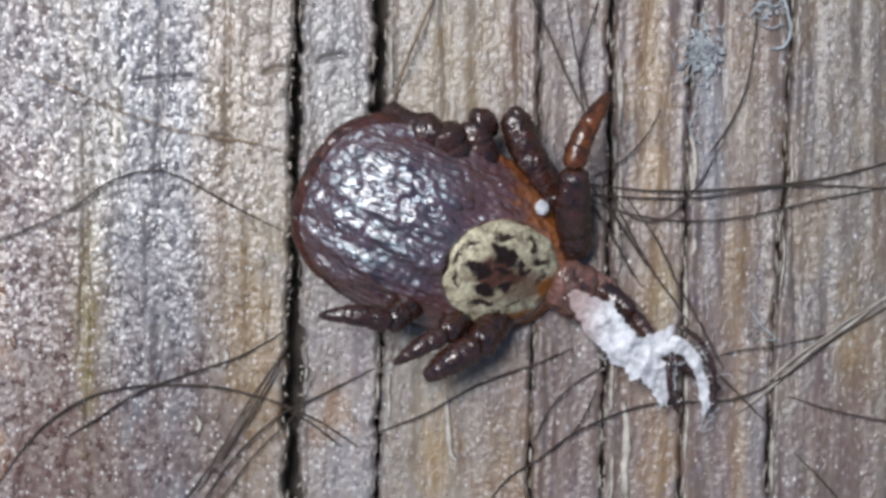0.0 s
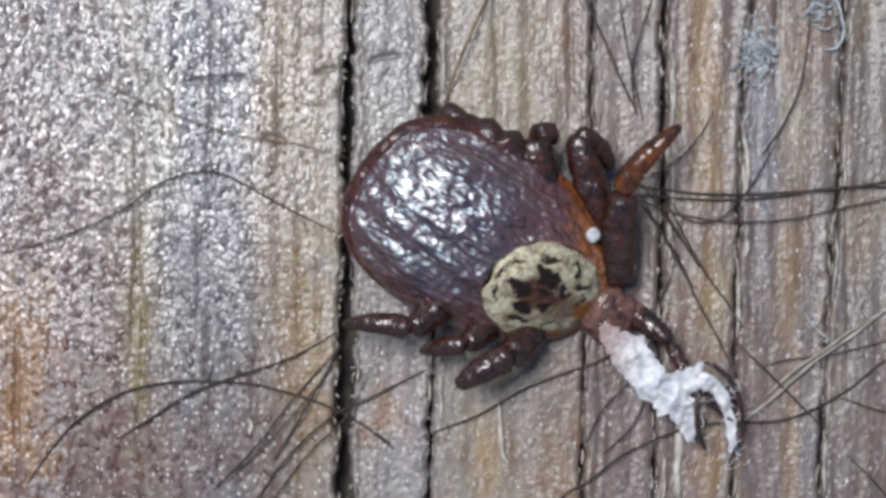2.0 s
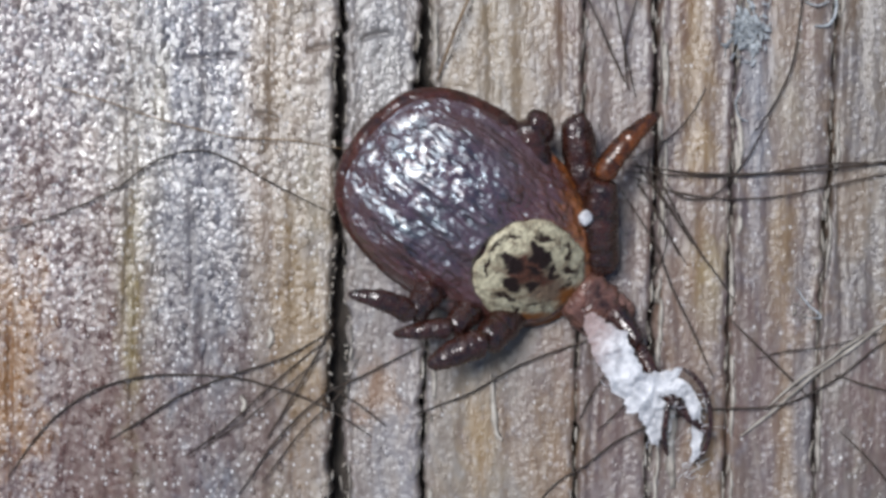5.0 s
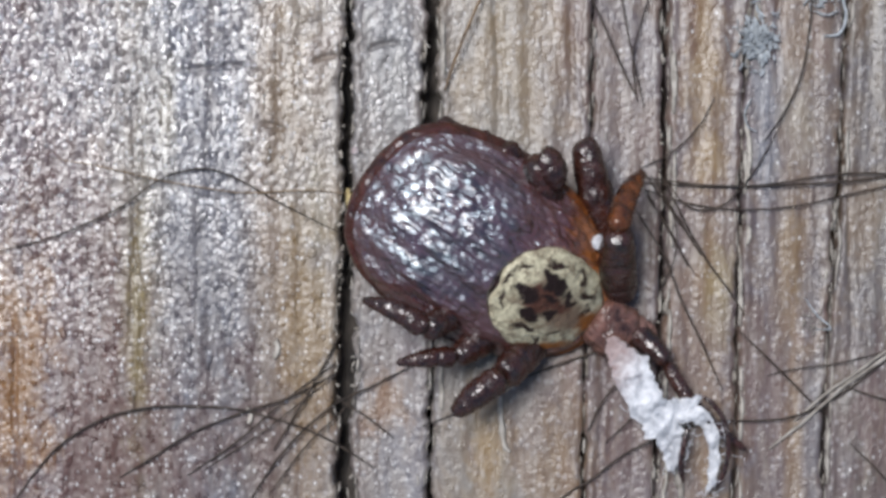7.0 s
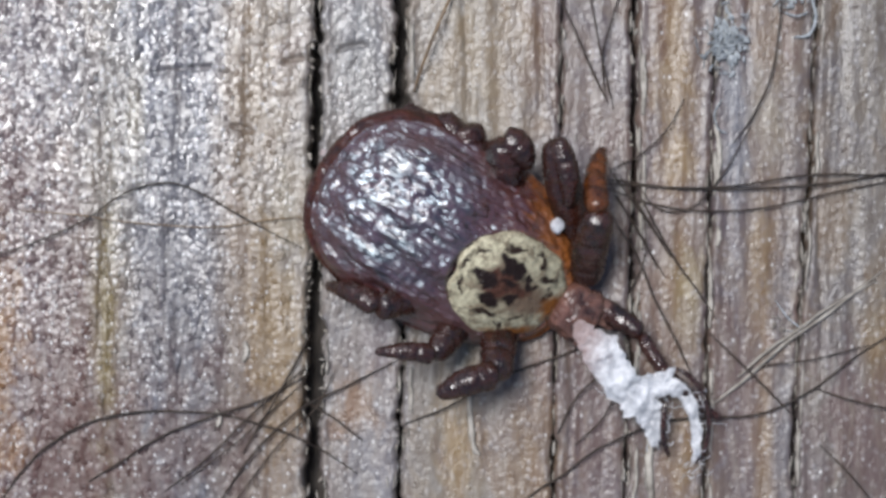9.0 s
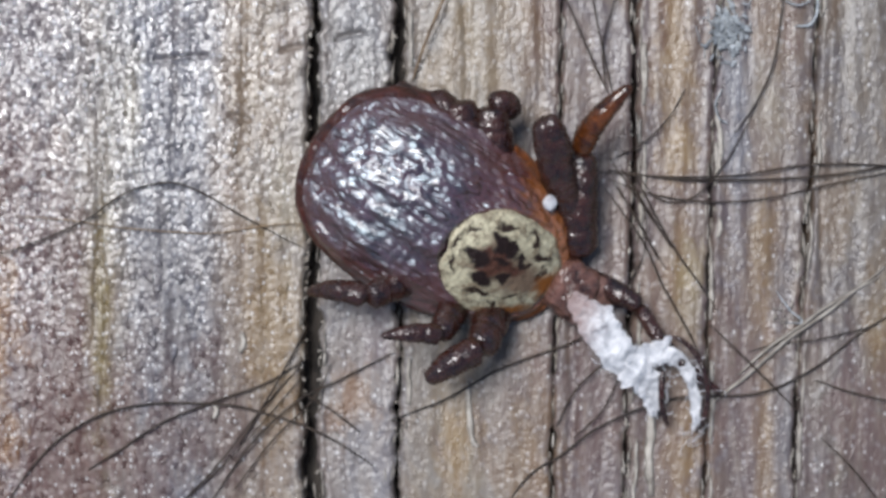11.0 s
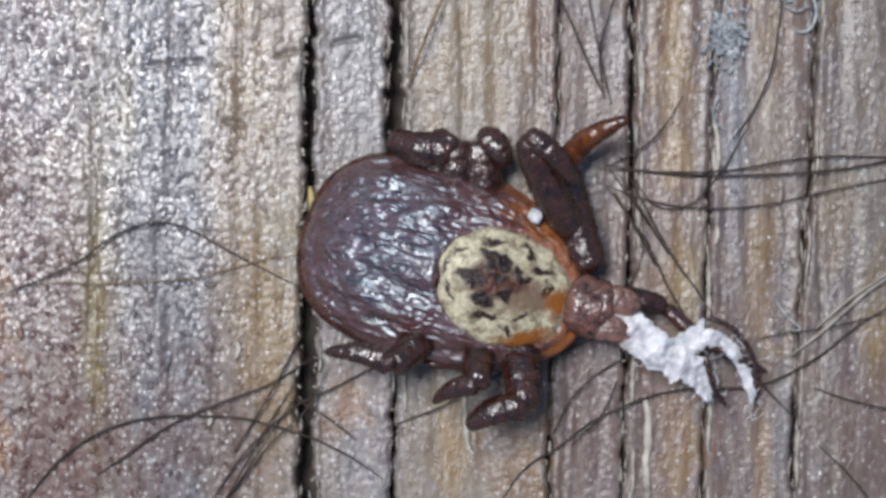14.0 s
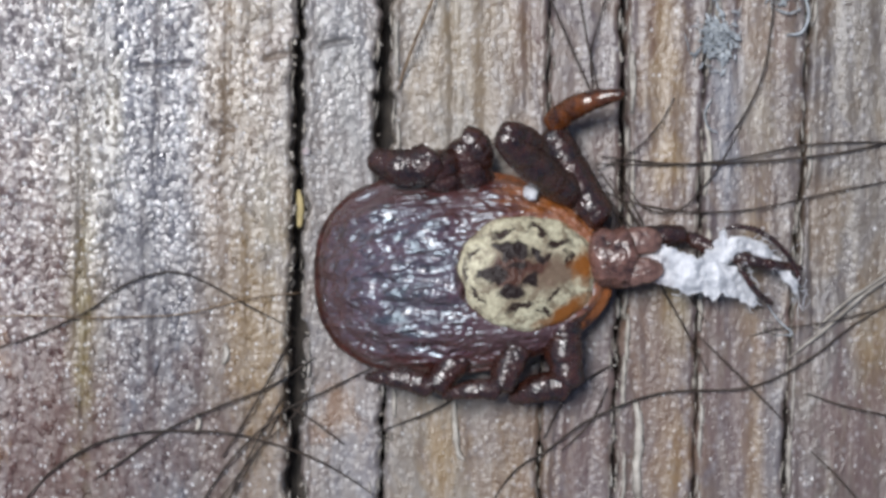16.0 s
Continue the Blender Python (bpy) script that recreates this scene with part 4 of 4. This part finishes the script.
# each leg: hip, lengths, rows of seconds, knee x y, foot x y in the tick's own space
LEGS = [
    ((1.65, 0.70, -0.85), 1.85, 1.5, AMBER, [(0, 0.64, 2.08, 0.74, 3.47), (1.5, 0.57, 2.21, 0.61, 4.06), (2.5, 0.48, 1.91, 0.62, 3.99), (3.5, 0.38, 2.1, 0.37, 3.49), (4, 0.37, 1.86, 0.41, 3.13), (6.5, 0.17, 2.02, 0.22, 3.07), (7, 0.47, 1.62, 0.56, 2.59), (8.5, 0.77, 1.68, 0.58, 2.45), (9, 0.80, 1.88, 0.52, 2.68), (11.5, 0.41, 2.43, 0.75, 3.17), (12.5, 0.47, 2.6, 1.47, 2.75), (13.5, 0.54, 2.6, 1.39, 3.09), (14, 0.44, 2.51, 1.2, 2.94), (14.5, 0.85, 2.03, 1.35, 2.13), (15, 0.49, 2.45, 0.13, 3.95), (15.5, 0.72, 2.54, 1.39, 3.51), (16, 0.79, 2.37, 1.9, 2.72)]),
    ((1.30, 1.14, -0.95), 2.3, 1.2, LEG, [(0, -0.86, 2.52, 0.25, 1.81), (1.5, -0.87, 2.59, 0.24, 2.05), (2.5, -1.03, 2.51, 0.06, 2.23), (3.5, -1.32, 2.71, -0.04, 2.06), (4, -0.89, 2.47, 0.05, 2), (6.5, -0.94, 2.52, 0.27, 1.62), (7, -0.74, 2.5, 0.22, 1.7), (8.5, -0.42, 2.35, 0.31, 1.63), (9, -0.46, 2.39, 0.44, 1.6), (11.5, -0.44, 2.37, 0.44, 1.79), (12.5, -0.19, 2.46, 0.41, 2.2), (13.5, -0.14, 2.54, 0.37, 2.27), (14, -0.01, 2.36, 0.98, 1.9), (14.5, -0.10, 2.14, 0.66, 1.72), (15, -0.20, 2.33, 0.38, 1.90), (15.5, 0.08, 2.25, 0.66, 1.86), (16, 0.14, 2.16, 0.78, 1.84)]),
    ((-0.25, 1.20, -0.85), 1.22, 0.65, LEG, [(0, -1.33, 2.14, -0.73, 1.91), (1.5, -1.34, 2.22, -0.88, 1.94), (2.5, -1.61, 2.14, -1.07, 2.03), (4, -1.62, 2.13, -0.94, 1.96), (6.5, -1.26, 1.97, -0.64, 1.68), (8.5, -1.12, 2.02, -0.51, 1.8), (11.5, -1.41, 2.29, -0.72, 2.12), (12.5, -1.11, 2.21, -0.69, 1.8), (14, -0.86, 2.19, -0.25, 1.91), (15.5, -0.79, 2.25, -0.39, 1.8), (16, -0.64, 2.2, -0.28, 1.73)]),
    ((-0.75, 1.15, -0.85), 1.12, 1.15, LEG, [(0, -1.67, 1.87, -2.47, 1.66), (1.5, -1.77, 2.03, -2.62, 1.7), (2.5, -1.91, 1.86, -2.53, 1.47), (4, -1.97, 1.83, -2.52, 1.41), (6.5, -1.84, 1.83, -2.6, 1.53), (7, -1.82, 1.97, -2.61, 1.68), (8.5, -1.76, 1.89, -2.64, 1.46), (9, -1.74, 2.01, -2.58, 1.61), (11.5, -1.74, 1.97, -2.49, 1.55), (12.5, -1.54, 2.12, -2.71, 1.73), (14, -1.24, 2.1, -2.52, 1.73), (14.5, -1.12, 1.89, -2.32, 1.71), (15, -1.1, 1.95, -2.35, 1.95), (15.5, -1.17, 1.97, -2.4, 1.93), (16, -1.04, 1.97, -2.36, 1.98)]),
    ((1.60, 0.15, -1.05), 1.45, 2.05, LEG, [(0, 2.79, 0.24, 4.63, -0.21), (1.5, 2.68, 0.42, 4.55, -0.02), (2.5, 2.78, 0.31, 4.39, 0.02), (4, 2.48, 0.22, 4.3, -0.1), (6.5, 2.43, 0.05, 4.27, -0.21), (7, 2.48, 0.2, 4.41, -0.1), (8.5, 2.76, 0.38, 4.91, 0.35), (9, 2.65, 0.4, 4.59, 0.08), (11.5, 2.64, 0.5, 4.43, 0.2), (12.5, 2.56, 1.05, 4.78, 0.28), (13.5, 2.73, 0.93, 5.13, 0.17), (14, 3.19, 0.65, 5.51, -0.11), (14.5, 3.24, 0.64, 5.39, -0.17), (15, 2.97, 0.77, 5.09, -0.08), (15.5, 3.03, 0.68, 5.1, -0.38), (16, 3.15, 0.5, 5.34, -0.36)]),
    ((0.95, -0.80, -0.85), 1.25, 1.05, LEG, [(0, 0.51, -1.6, -0.09, -2.27), (1.5, 0.57, -1.36, -0.04, -2.39), (2.5, 0.48, -1.58, -0.1, -2.52), (4, 0.49, -1.6, -0.11, -2.5), (6.5, 0.57, -1.82, -0.05, -2.71), (7, 0.52, -1.78, 0.07, -3), (8.5, 0.94, -1.56, 0.49, -2.57), (9, 1.01, -1.62, 0.24, -2.4), (11.5, 0.77, -1.61, 0.08, -2.72), (12.5, 0.73, -1.41, 0.16, -1.98), (13.5, 1.02, -1.26, 0.15, -1.98), (14, 1.36, -1.87, 0.34, -2.59), (14.5, 1.37, -1.81, 0.1, -2.34), (15, 1.24, -1.56, -0.05, -2.02), (15.5, 0.77, -1.84, -0.11, -2.12), (16, 0.93, -2.11, -0.2, -2.2)]),
    ((0.35, -1.05, -0.85), 1.20, 1.0, LEG, [(0, -0.11, -1.64, -0.71, -2.25), (1.5, -0.2, -1.68, -0.67, -2.16), (2.5, -0.17, -1.84, -0.5, -2.39), (4, -0.08, -1.91, -0.65, -2.47), (6.5, -0.17, -1.89, -0.99, -2.44), (7, -0.32, -2.01, -1.17, -2.51), (8.5, 0.21, -1.86, -0.41, -2.35), (9, -0.04, -1.96, -1.18, -2.39), (11.5, 0.13, -1.77, -1.04, -2.28), (12.5, 0.09, -1.59, -0.39, -1.97), (13.5, 0.06, -1.55, -0.77, -1.96), (14, 0.53, -1.78, -0.17, -2.27), (14.5, 0.24, -2.04, -0.16, -2.53), (15, -0.38, -1.71, -1.13, -1.95), (15.5, -0.75, -1.7, -2.16, -2.65), (16, -0.21, -2.05, -1.74, -2.12)]),
    ((-0.45, -1.10, -0.85), 1.30, 1.2, LEG, [(0, -1.08, -1.88, -2.48, -2.09), (1.5, -0.98, -1.88, -2.19, -2.35), (2.5, -1.17, -2.3, -1.85, -2.72), (4, -0.86, -2.2, -2.01, -2.37), (6.5, -0.95, -1.99, -2.17, -2.19), (7, -1.13, -1.86, -2.19, -1.91), (8.5, -0.55, -1.94, -1.7, -2.36), (9, -1.3, -1.81, -2.07, -1.92), (11.5, -1.21, -1.96, -2.03, -2.43), (12.5, -1.12, -1.72, -2.27, -1.59), (13.5, -1.07, -1.6, -2.66, -2.42), (14, -0.92, -1.95, -2.52, -2.09), (14.5, -0.86, -1.85, -1.89, -2.14), (15, -1.62, -1.82, -2.86, -2.17), (15.5, -1.04, -1.73, -2.07, -2.57), (16, -1.34, -1.99, -2.87, -1.62)]),
]
# half widths along thigh and shin, and how far the shin bows
BUILD = [((.24, .30, .29, .22), (.19, .19, .15, .07), .14), ((.23, .28, .27, .20), (.17, .18, .15, .08), .10),
         ((.25, .30, .30, .25), (.22, .23, .19, .11), .10), ((.27, .32, .32, .28), (.29, .30, .25, .16), .22),
         ((.17, .19, .18, .14), (.12, .11, .09, .05), -.14), ((.24, .29, .28, .24), (.22, .23, .19, .10), -.10),
         ((.21, .25, .24, .18), (.17, .16, .12, .05), -.08), ((.21, .26, .25, .20), (.19, .18, .14, .06), -.12)]
legs = []
for k, ((hip, a, b, skin, rows), (thick, slim, bow)) in enumerate(zip(LEGS, BUILD)):
    thigh = part("leg", limb(a, thick, LEG, "leg", 0.04, k, 0.10 if hip[1] > 0 else -0.10), tick)
    shin = part("lower_leg", limb(b, slim, skin, "lower_leg", 0.10, k + 20, bow), thigh)
    legs.append((thigh, shin))


# ---- lint caught on the mouthparts ----
lint = tagged(new("lint_strand"), "white crumpled strand of lint caught on the tick's mouthparts", "lint")


def sheet(points, widths, name, seed, label="", crumple=0.13):
    """A crumpled strip of matted fibres with ragged edges."""
    n, cols = 16 * len(points), 21
    line = smooth_line(points, n)
    top, bottom = [], []
    for k, p in enumerate(line):
        d = (line[min(k + 1, n - 1)] - line[max(k - 1, 0)]).normalized()
        side = Vector((-d.y, d.x, 0)).normalized()
        w = float(np.interp(k / (n - 1), np.linspace(0, 1, len(widths)), widths)) / 2
        wl = w * (1 + 0.5 * noise.noise((k * 0.10, seed, 0)) + 0.16 * noise.noise((k * 0.3, seed, 4)))
        wr = w * (1 + 0.5 * noise.noise((k * 0.10, seed, 9)) + 0.16 * noise.noise((k * 0.3, seed, 13)))
        for c in range(cols):
            u = 2 * c / (cols - 1) - 1
            q = p + side * (u * (wl if u > 0 else wr))
            lump = crumple * (1.2 * noise.noise((q.x * 3, q.y * 3, seed)) + 0.55 * noise.noise((q.x * 8, q.y * 8, seed)) + 0.16 * noise.noise((q.x * 20, q.y * 20, seed)))
            thick = 0.06 * (1 - u * u) ** 0.5 * min(1, w * 4) + 0.012
            top.append(q + Vector((0, 0, lump + thick)))
            bottom.append(q + Vector((0, 0, lump - thick)))
    m = len(top)
    faces = grid_faces(n, cols)
    faces = faces + [tuple(i + m for i in f[::-1]) for f in faces]
    for k in range(n - 1):
        for c in (0, cols - 1):
            a, b = k * cols + c, (k + 1) * cols + c
            faces.append((a, b, b + m, a + m) if c else (b, a, a + m, b + m))
    return part(name, mesh_of(name, top + bottom, faces, LINT), lint, label)


sheet([(-.36, .20, .80), (-.20, .10, .86), (.05, -.04, .90), (.32, -.20, .92), (.70, -.47, .90), (1.05, -.66, .8), (1.34, -.82, .66), (1.54, -1.04, .5), (1.70, -1.34, .38)], (.14, .36, .58, .66, .64, .62, .52, .36, .12), "strand", 5)
sheet([(.92, -.60, .80), (1.22, -.38, .76), (1.42, -.12, .70), (1.52, .06, .64)], (.46, .38, .20, .05), "prong", 6)
sheet([(1.22, -.50, .70), (1.58, -.26, .66), (1.90, -.36, .62), (2.18, -.68, .55), (2.36, -1.06, .47), (2.40, -1.36, .40)], (.26, .31, .23, .19, .16, .05), "loop", 7, "thin translucent curl of lint")


def bristle(points, width):
    line = smooth_line(points, 24)
    return mesh_of("bristle", *tube(line, [width / 2 * math.sin(math.pi * min(.5, .12 + 2 * min(k, 23 - k) / 23)) for k in range(24)], 8, 1, .1), LEG)


part("bristle", bristle([(1.52, .06, .84), (1.74, .03, .84), (2.08, -.16, .80), (2.37, -.56, .72), (2.50, -1.0, .60), (2.46, -1.38, .46)], .095), lint, "dark brown curved bristle")
part("bristle", bristle([(1.56, -.54, .80), (1.64, -.84, .76), (1.77, -1.16, .64), (1.98, -1.42, .48)], .11), lint, "dark brown curved bristle")


def loose_fibres():
    rng = random.Random(31)
    spine = smooth_line([(0, 0, .75), (.45, -.40, .72), (1.0, -.72, .6), (1.5, -.85, .5), (1.8, -1.3, .35)], 40)
    curl = smooth_line([(1.45, -.5, .55), (2.05, -.34, .55), (2.5, -1.15, .42), (2.36, -1.6, .35)], 20)
    verts, faces = [], []
    for k in range(110):
        p = rng.choice(spine + curl) + Vector((rng.gauss(0, .13), rng.gauss(0, .13), rng.gauss(.14, .06)))
        d = Vector((rng.gauss(0.6, 1), rng.gauss(-0.5, 1), rng.gauss(0, .2))).normalized() * rng.uniform(.05, .15)
        q = Vector((rng.gauss(0, .04), rng.gauss(0, .04), rng.gauss(0, .03)))
        v, f = tube(smooth_line([p - d, p + q, p + d], 6), [.006 * rng.uniform(.5, 1.5)] * 6, 4)
        faces += [tuple(i + len(verts) for i in g) for g in f]
        verts += v
    return mesh_of("fuzz", verts, faces, LINT)


tagged(part("fuzz", loose_fibres(), lint), kind="stuff")


# ---- what moves ----
# seconds, turn, pitch, roll, x, y
TICK_ROWS = [(0, -25, 15, 4.5, 0.757, -0.237), (0.5, -26.6, 14.8, 2.6, 0.697, -0.403), (1, -27.6, 15.1, 6.5, 0.524, -0.652), (1.5, -28.8, 15.4, 8.9, 0.464, -0.663), (2, -33.3, 16.7, 8.8, 0.554, -0.524), (2.5, -35.9, 16.8, 7.6, 0.551, -0.492), (3, -37.1, 17.3, 3.5, 0.501, -0.54), (3.5, -37.2, 17.9, -0.1, 0.512, -0.477), (4, -39.3, 19.2, 2, 0.395, -0.507), (6.5, -37.1, 18, 1.3, 0.76, -0.744), (7, -35, 16.5, 2, 0.643, -0.853), (7.5, -35.2, 12.3, 1.3, 0.435, -0.782), (8, -35.2, 12.3, 1.1, 0.435, -0.732), (8.5, -32.8, 10.9, 1.3, 0.569, -0.606), (9, -33.4, 13.6, 2.9, 0.492, -0.556), (11.5, -30.9, 11.2, 5.6, 0.36, -0.343), (12, -20.8, 2.7, 6.5, 0.335, -0.659), (12.5, -15.5, 1.1, 8.5, 0.509, -0.681), (13, -17.5, -3.2, 7.5, 0.413, -0.806), (13.5, -17.1, -2.8, 5.1, 0.394, -0.805), (14, -18, -9, -5, 0.381, -0.626), (14.5, -9.1, -11, -5, 0.563, -0.342), (15, -5.2, -5, 0, 0.76, -0.716), (15.5, -2, -1, 0.9, 0.826, -0.671), (16, 3.1, -8, -3, 0.891, -0.44)]
# seconds, x, y, turn
LINT_ROWS = [(0, 2.525, -1.032, -13.4), (1.5, 2.173, -1.601, -12.1), (2.5, 2.094, -1.579, -20.7), (3.5, 2.02, -1.478, -25.9), (4, 1.846, -1.676, -23.9), (6.5, 2.148, -1.966, -28.8), (7, 2.162, -2.063, -28.1), (8.5, 2.359, -1.83, -21.5), (9, 2.158, -1.723, -20.7), (11.5, 2.073, -1.23, -16.8), (12.5, 2.675, -0.96, -1.4), (13.5, 2.588, -1.268, -0.9), (14, 2.598, -1.374, -2.4), (14.5, 2.839, -0.725, 4.5), (15, 3.049, -0.772, 6.7), (15.5, 3.061, -0.613, 10.4), (16, 3.182, -0.283, 16.6)]
TICK_Z = 1.58


def limb_pose(t, hip, a, b, skin, kx, ky, fx, fy):  # the foreleg in the lint stays low
    """Poses of thigh and shin that bring knee and foot over the given places."""
    d = math.hypot(kx - hip[0], ky - hip[1])
    nose = max(0.0, 5 + float(np.interp(t, [r[0] for r in TICK_ROWS], [r[2] for r in TICK_ROWS])))
    yaw, up = math.atan2(ky - hip[1], kx - hip[0]), math.acos(min(1.0, max(0.35, d / a)))
    if hip[2] < -1.0:
        up = radians(-13 + 2.0 * nose)
    thigh = Matrix.Translation([c * MM for c in hip]) @ pose(0, 0, 0, 0, -math.degrees(up), math.degrees(yaw))
    knee = thigh @ Vector((a * MM, 0, 0))
    dx, dy = fx - knee.x / MM, fy - knee.y / MM
    down = math.acos(min(1.0, max(0.25, math.hypot(dx, dy) / b)))
    drop = knee.z / MM + TICK_Z - 0.12
    if hip[2] < -1.0:
        down = radians(9 - 1.15 * nose)
    else:
        low = math.asin(min(1.0, max(0.0, drop / b)))
        down = down if down <= low else (-0.55 * down if skin is AMBER else low)
    shin = Matrix.Translation(knee) @ pose(0, 0, 0, 0, math.degrees(down), math.degrees(math.atan2(dy, dx)))
    return thigh, thigh.inverted() @ shin


def motions():
    walk(tick, [(t, pose(x * MM, y * MM, (TICK_Z + .015 * lean) * MM, roll + lean, pitch, turn)) for t, turn, pitch, roll, x, y in TICK_ROWS
                for lean in (float(np.interp(t, (0, 2, 9, 11.5, 12.5), (5, 6, 6, 5, 0))),)])
    twist = [(0, 1), (3, 2), (9.2, 2), (12.5, 0), (16, 0)]
    walk(body, [(t, pose(.36 * MM, -.1 * MM, 0) @ pose(0, 0, 0, 0, 0, a) @ pose(-.36 * MM, .1 * MM, 0)) for t, a in twist])
    walk(lint, [(t, pose(x * MM, y * MM, (0.25 if 13.8 < t < 14.8 else 0.1) * MM, 0, 0, turn)) for t, x, y, turn in LINT_ROWS])
    for (hip, a, b, skin, rows), (thigh, shin) in zip(LEGS, legs):
        if hip[1] < 0:  # those of the right side lie close to the flank at first
            rows = [(t, kx, ky + u, fx, fy) for t, kx, ky, fx, fy in rows for u in (float(np.interp(t, (0, 11.5, 12.5), (.22, .18, 0))),)]
        if hip[0] < 0 < hip[1]:  # the hind legs of the left side follow the twisted body
            rows = [(t, kx, ky - u, fx, fy - u) for t, kx, ky, fx, fy in rows
                    for u in ((1 if hip[0] < -.5 else .4) * float(np.interp(t, (0, 3, 4.2, 6.5, 9, 11.5, 12.5), (.15, .25, .32, .45, .3, .15, 0))),)]
        poses = [(t, *limb_pose(t, hip, a, b, skin, *r)) for t, *r in rows]
        walk(thigh, [(t, m) for t, m, _ in poses])
        walk(shin, [(t, m) for t, _, m in poses])
    for strand, rows in ((left_loop, [(0, 0, 0, 0), (4, 0, 0, 0), (6.5, 0, -.12, 0), (9, -.1, -.3, -1), (11.5, 0, -.55, -1), (12.5, -.05, -.74, 0), (14.5, 0, -1.3, 0), (16, .35, -1.92, 0)]),
                         (right_straight, [(0, 0, 0, 0), (13, 0, .05, 0), (14, 0, .2, 1), (14.5, 0, .25, 3), (16, .1, .35, 3)]),
                         (right_long, [(0, 0, 0, 0), (13, 0, -.1, -2), (14, 0, .1, -2), (14.5, 0, .2, 1), (16, .1, .3, 0)]),
                         (left_upper, [(0, 0, 0, 0), (3, 0, -.1, 0), (4.2, 0, -.4, 3), (6.5, 0, -1.6, 9), (9, 0, -2.75, 16), (11.5, 0, -3.05, 16), (12.5, 0, -3.2, 16), (14.5, -.2, -4.4, 25), (16, -.2, -4.6, 22)]),
                         (left_lower, [(0, 0, 0, 0), (3, -.45, .1, 0), (4.2, -.5, 0, 0), (6.5, -.65, -.5, 0), (9, -.4, -.57, 0), (12.5, .1, -.6, 0), (16, .2, -.85, 0)]),
                         *((strand, [(0, .9, .3, 0), (2, 0, .13, 0), (3, 0, -.2, 0), (4, 0, -.5, 0), (7, .48, -.5, 0), (9, 0, .3, 0), (11.5, 0, .2, 0), (12.5, .9, .9, 0), (16, 1.5, 1.2, 0)]) for strand in (pale_fibre, pale_twin)),
                         (left_mid, [(0, 0, 0, 0), (3, 0, 0, 0), (4.2, 0, -.1, 0), (6.5, .1, -.82, 0), (9, .1, -.85, 0), (12.5, .3, -.75, 2), (16, .6, -.75, 3)]),
                         (pivot_1, [(0, 0, 0, 0), (3, 0, 0, -11), (7, 0, -.4, -19), (9, 0, -.45, -15), (12.5, -.05, -.65, -2), (16, 0, -.75, 5)]),
                         (pivot_2, [(0, 0, 0, 0), (3, 0, 0, -12), (7, 0, -.4, -20), (9, 0, -.45, -16), (12.5, -.05, -.65, -4), (16, 0, -.75, 2)]),
                         (slanted, [(0, 0, 0, 0), (1.5, -.4, -.1, 0), (3, -.75, -.45, -4), (7, -.75, -.45, -4), (12.5, -.6, -.3, 0), (16, -.5, -.2, 0)]),
                         (long_sweep, [(0, 0, 0, 0), (3, 0, -.42, 0), (7, 0, -.5, 0), (9, 0, -.4, 0), (12.5, 0, 0, 0), (16, 0, .15, 0)]),
                         (lint_hair, [(0, 0, 0, 0), (3, 0, -.2, 0), (7, 0, -.5, 0), (12.5, .3, 0, 0), (16, .4, .3, 0)])):
        base = strand.location.copy()
        walk(strand, [(t, pose(base.x + x * MM, base.y + y * MM, 0, 0, 0, r)) for t, x, y, r in rows])


motions()
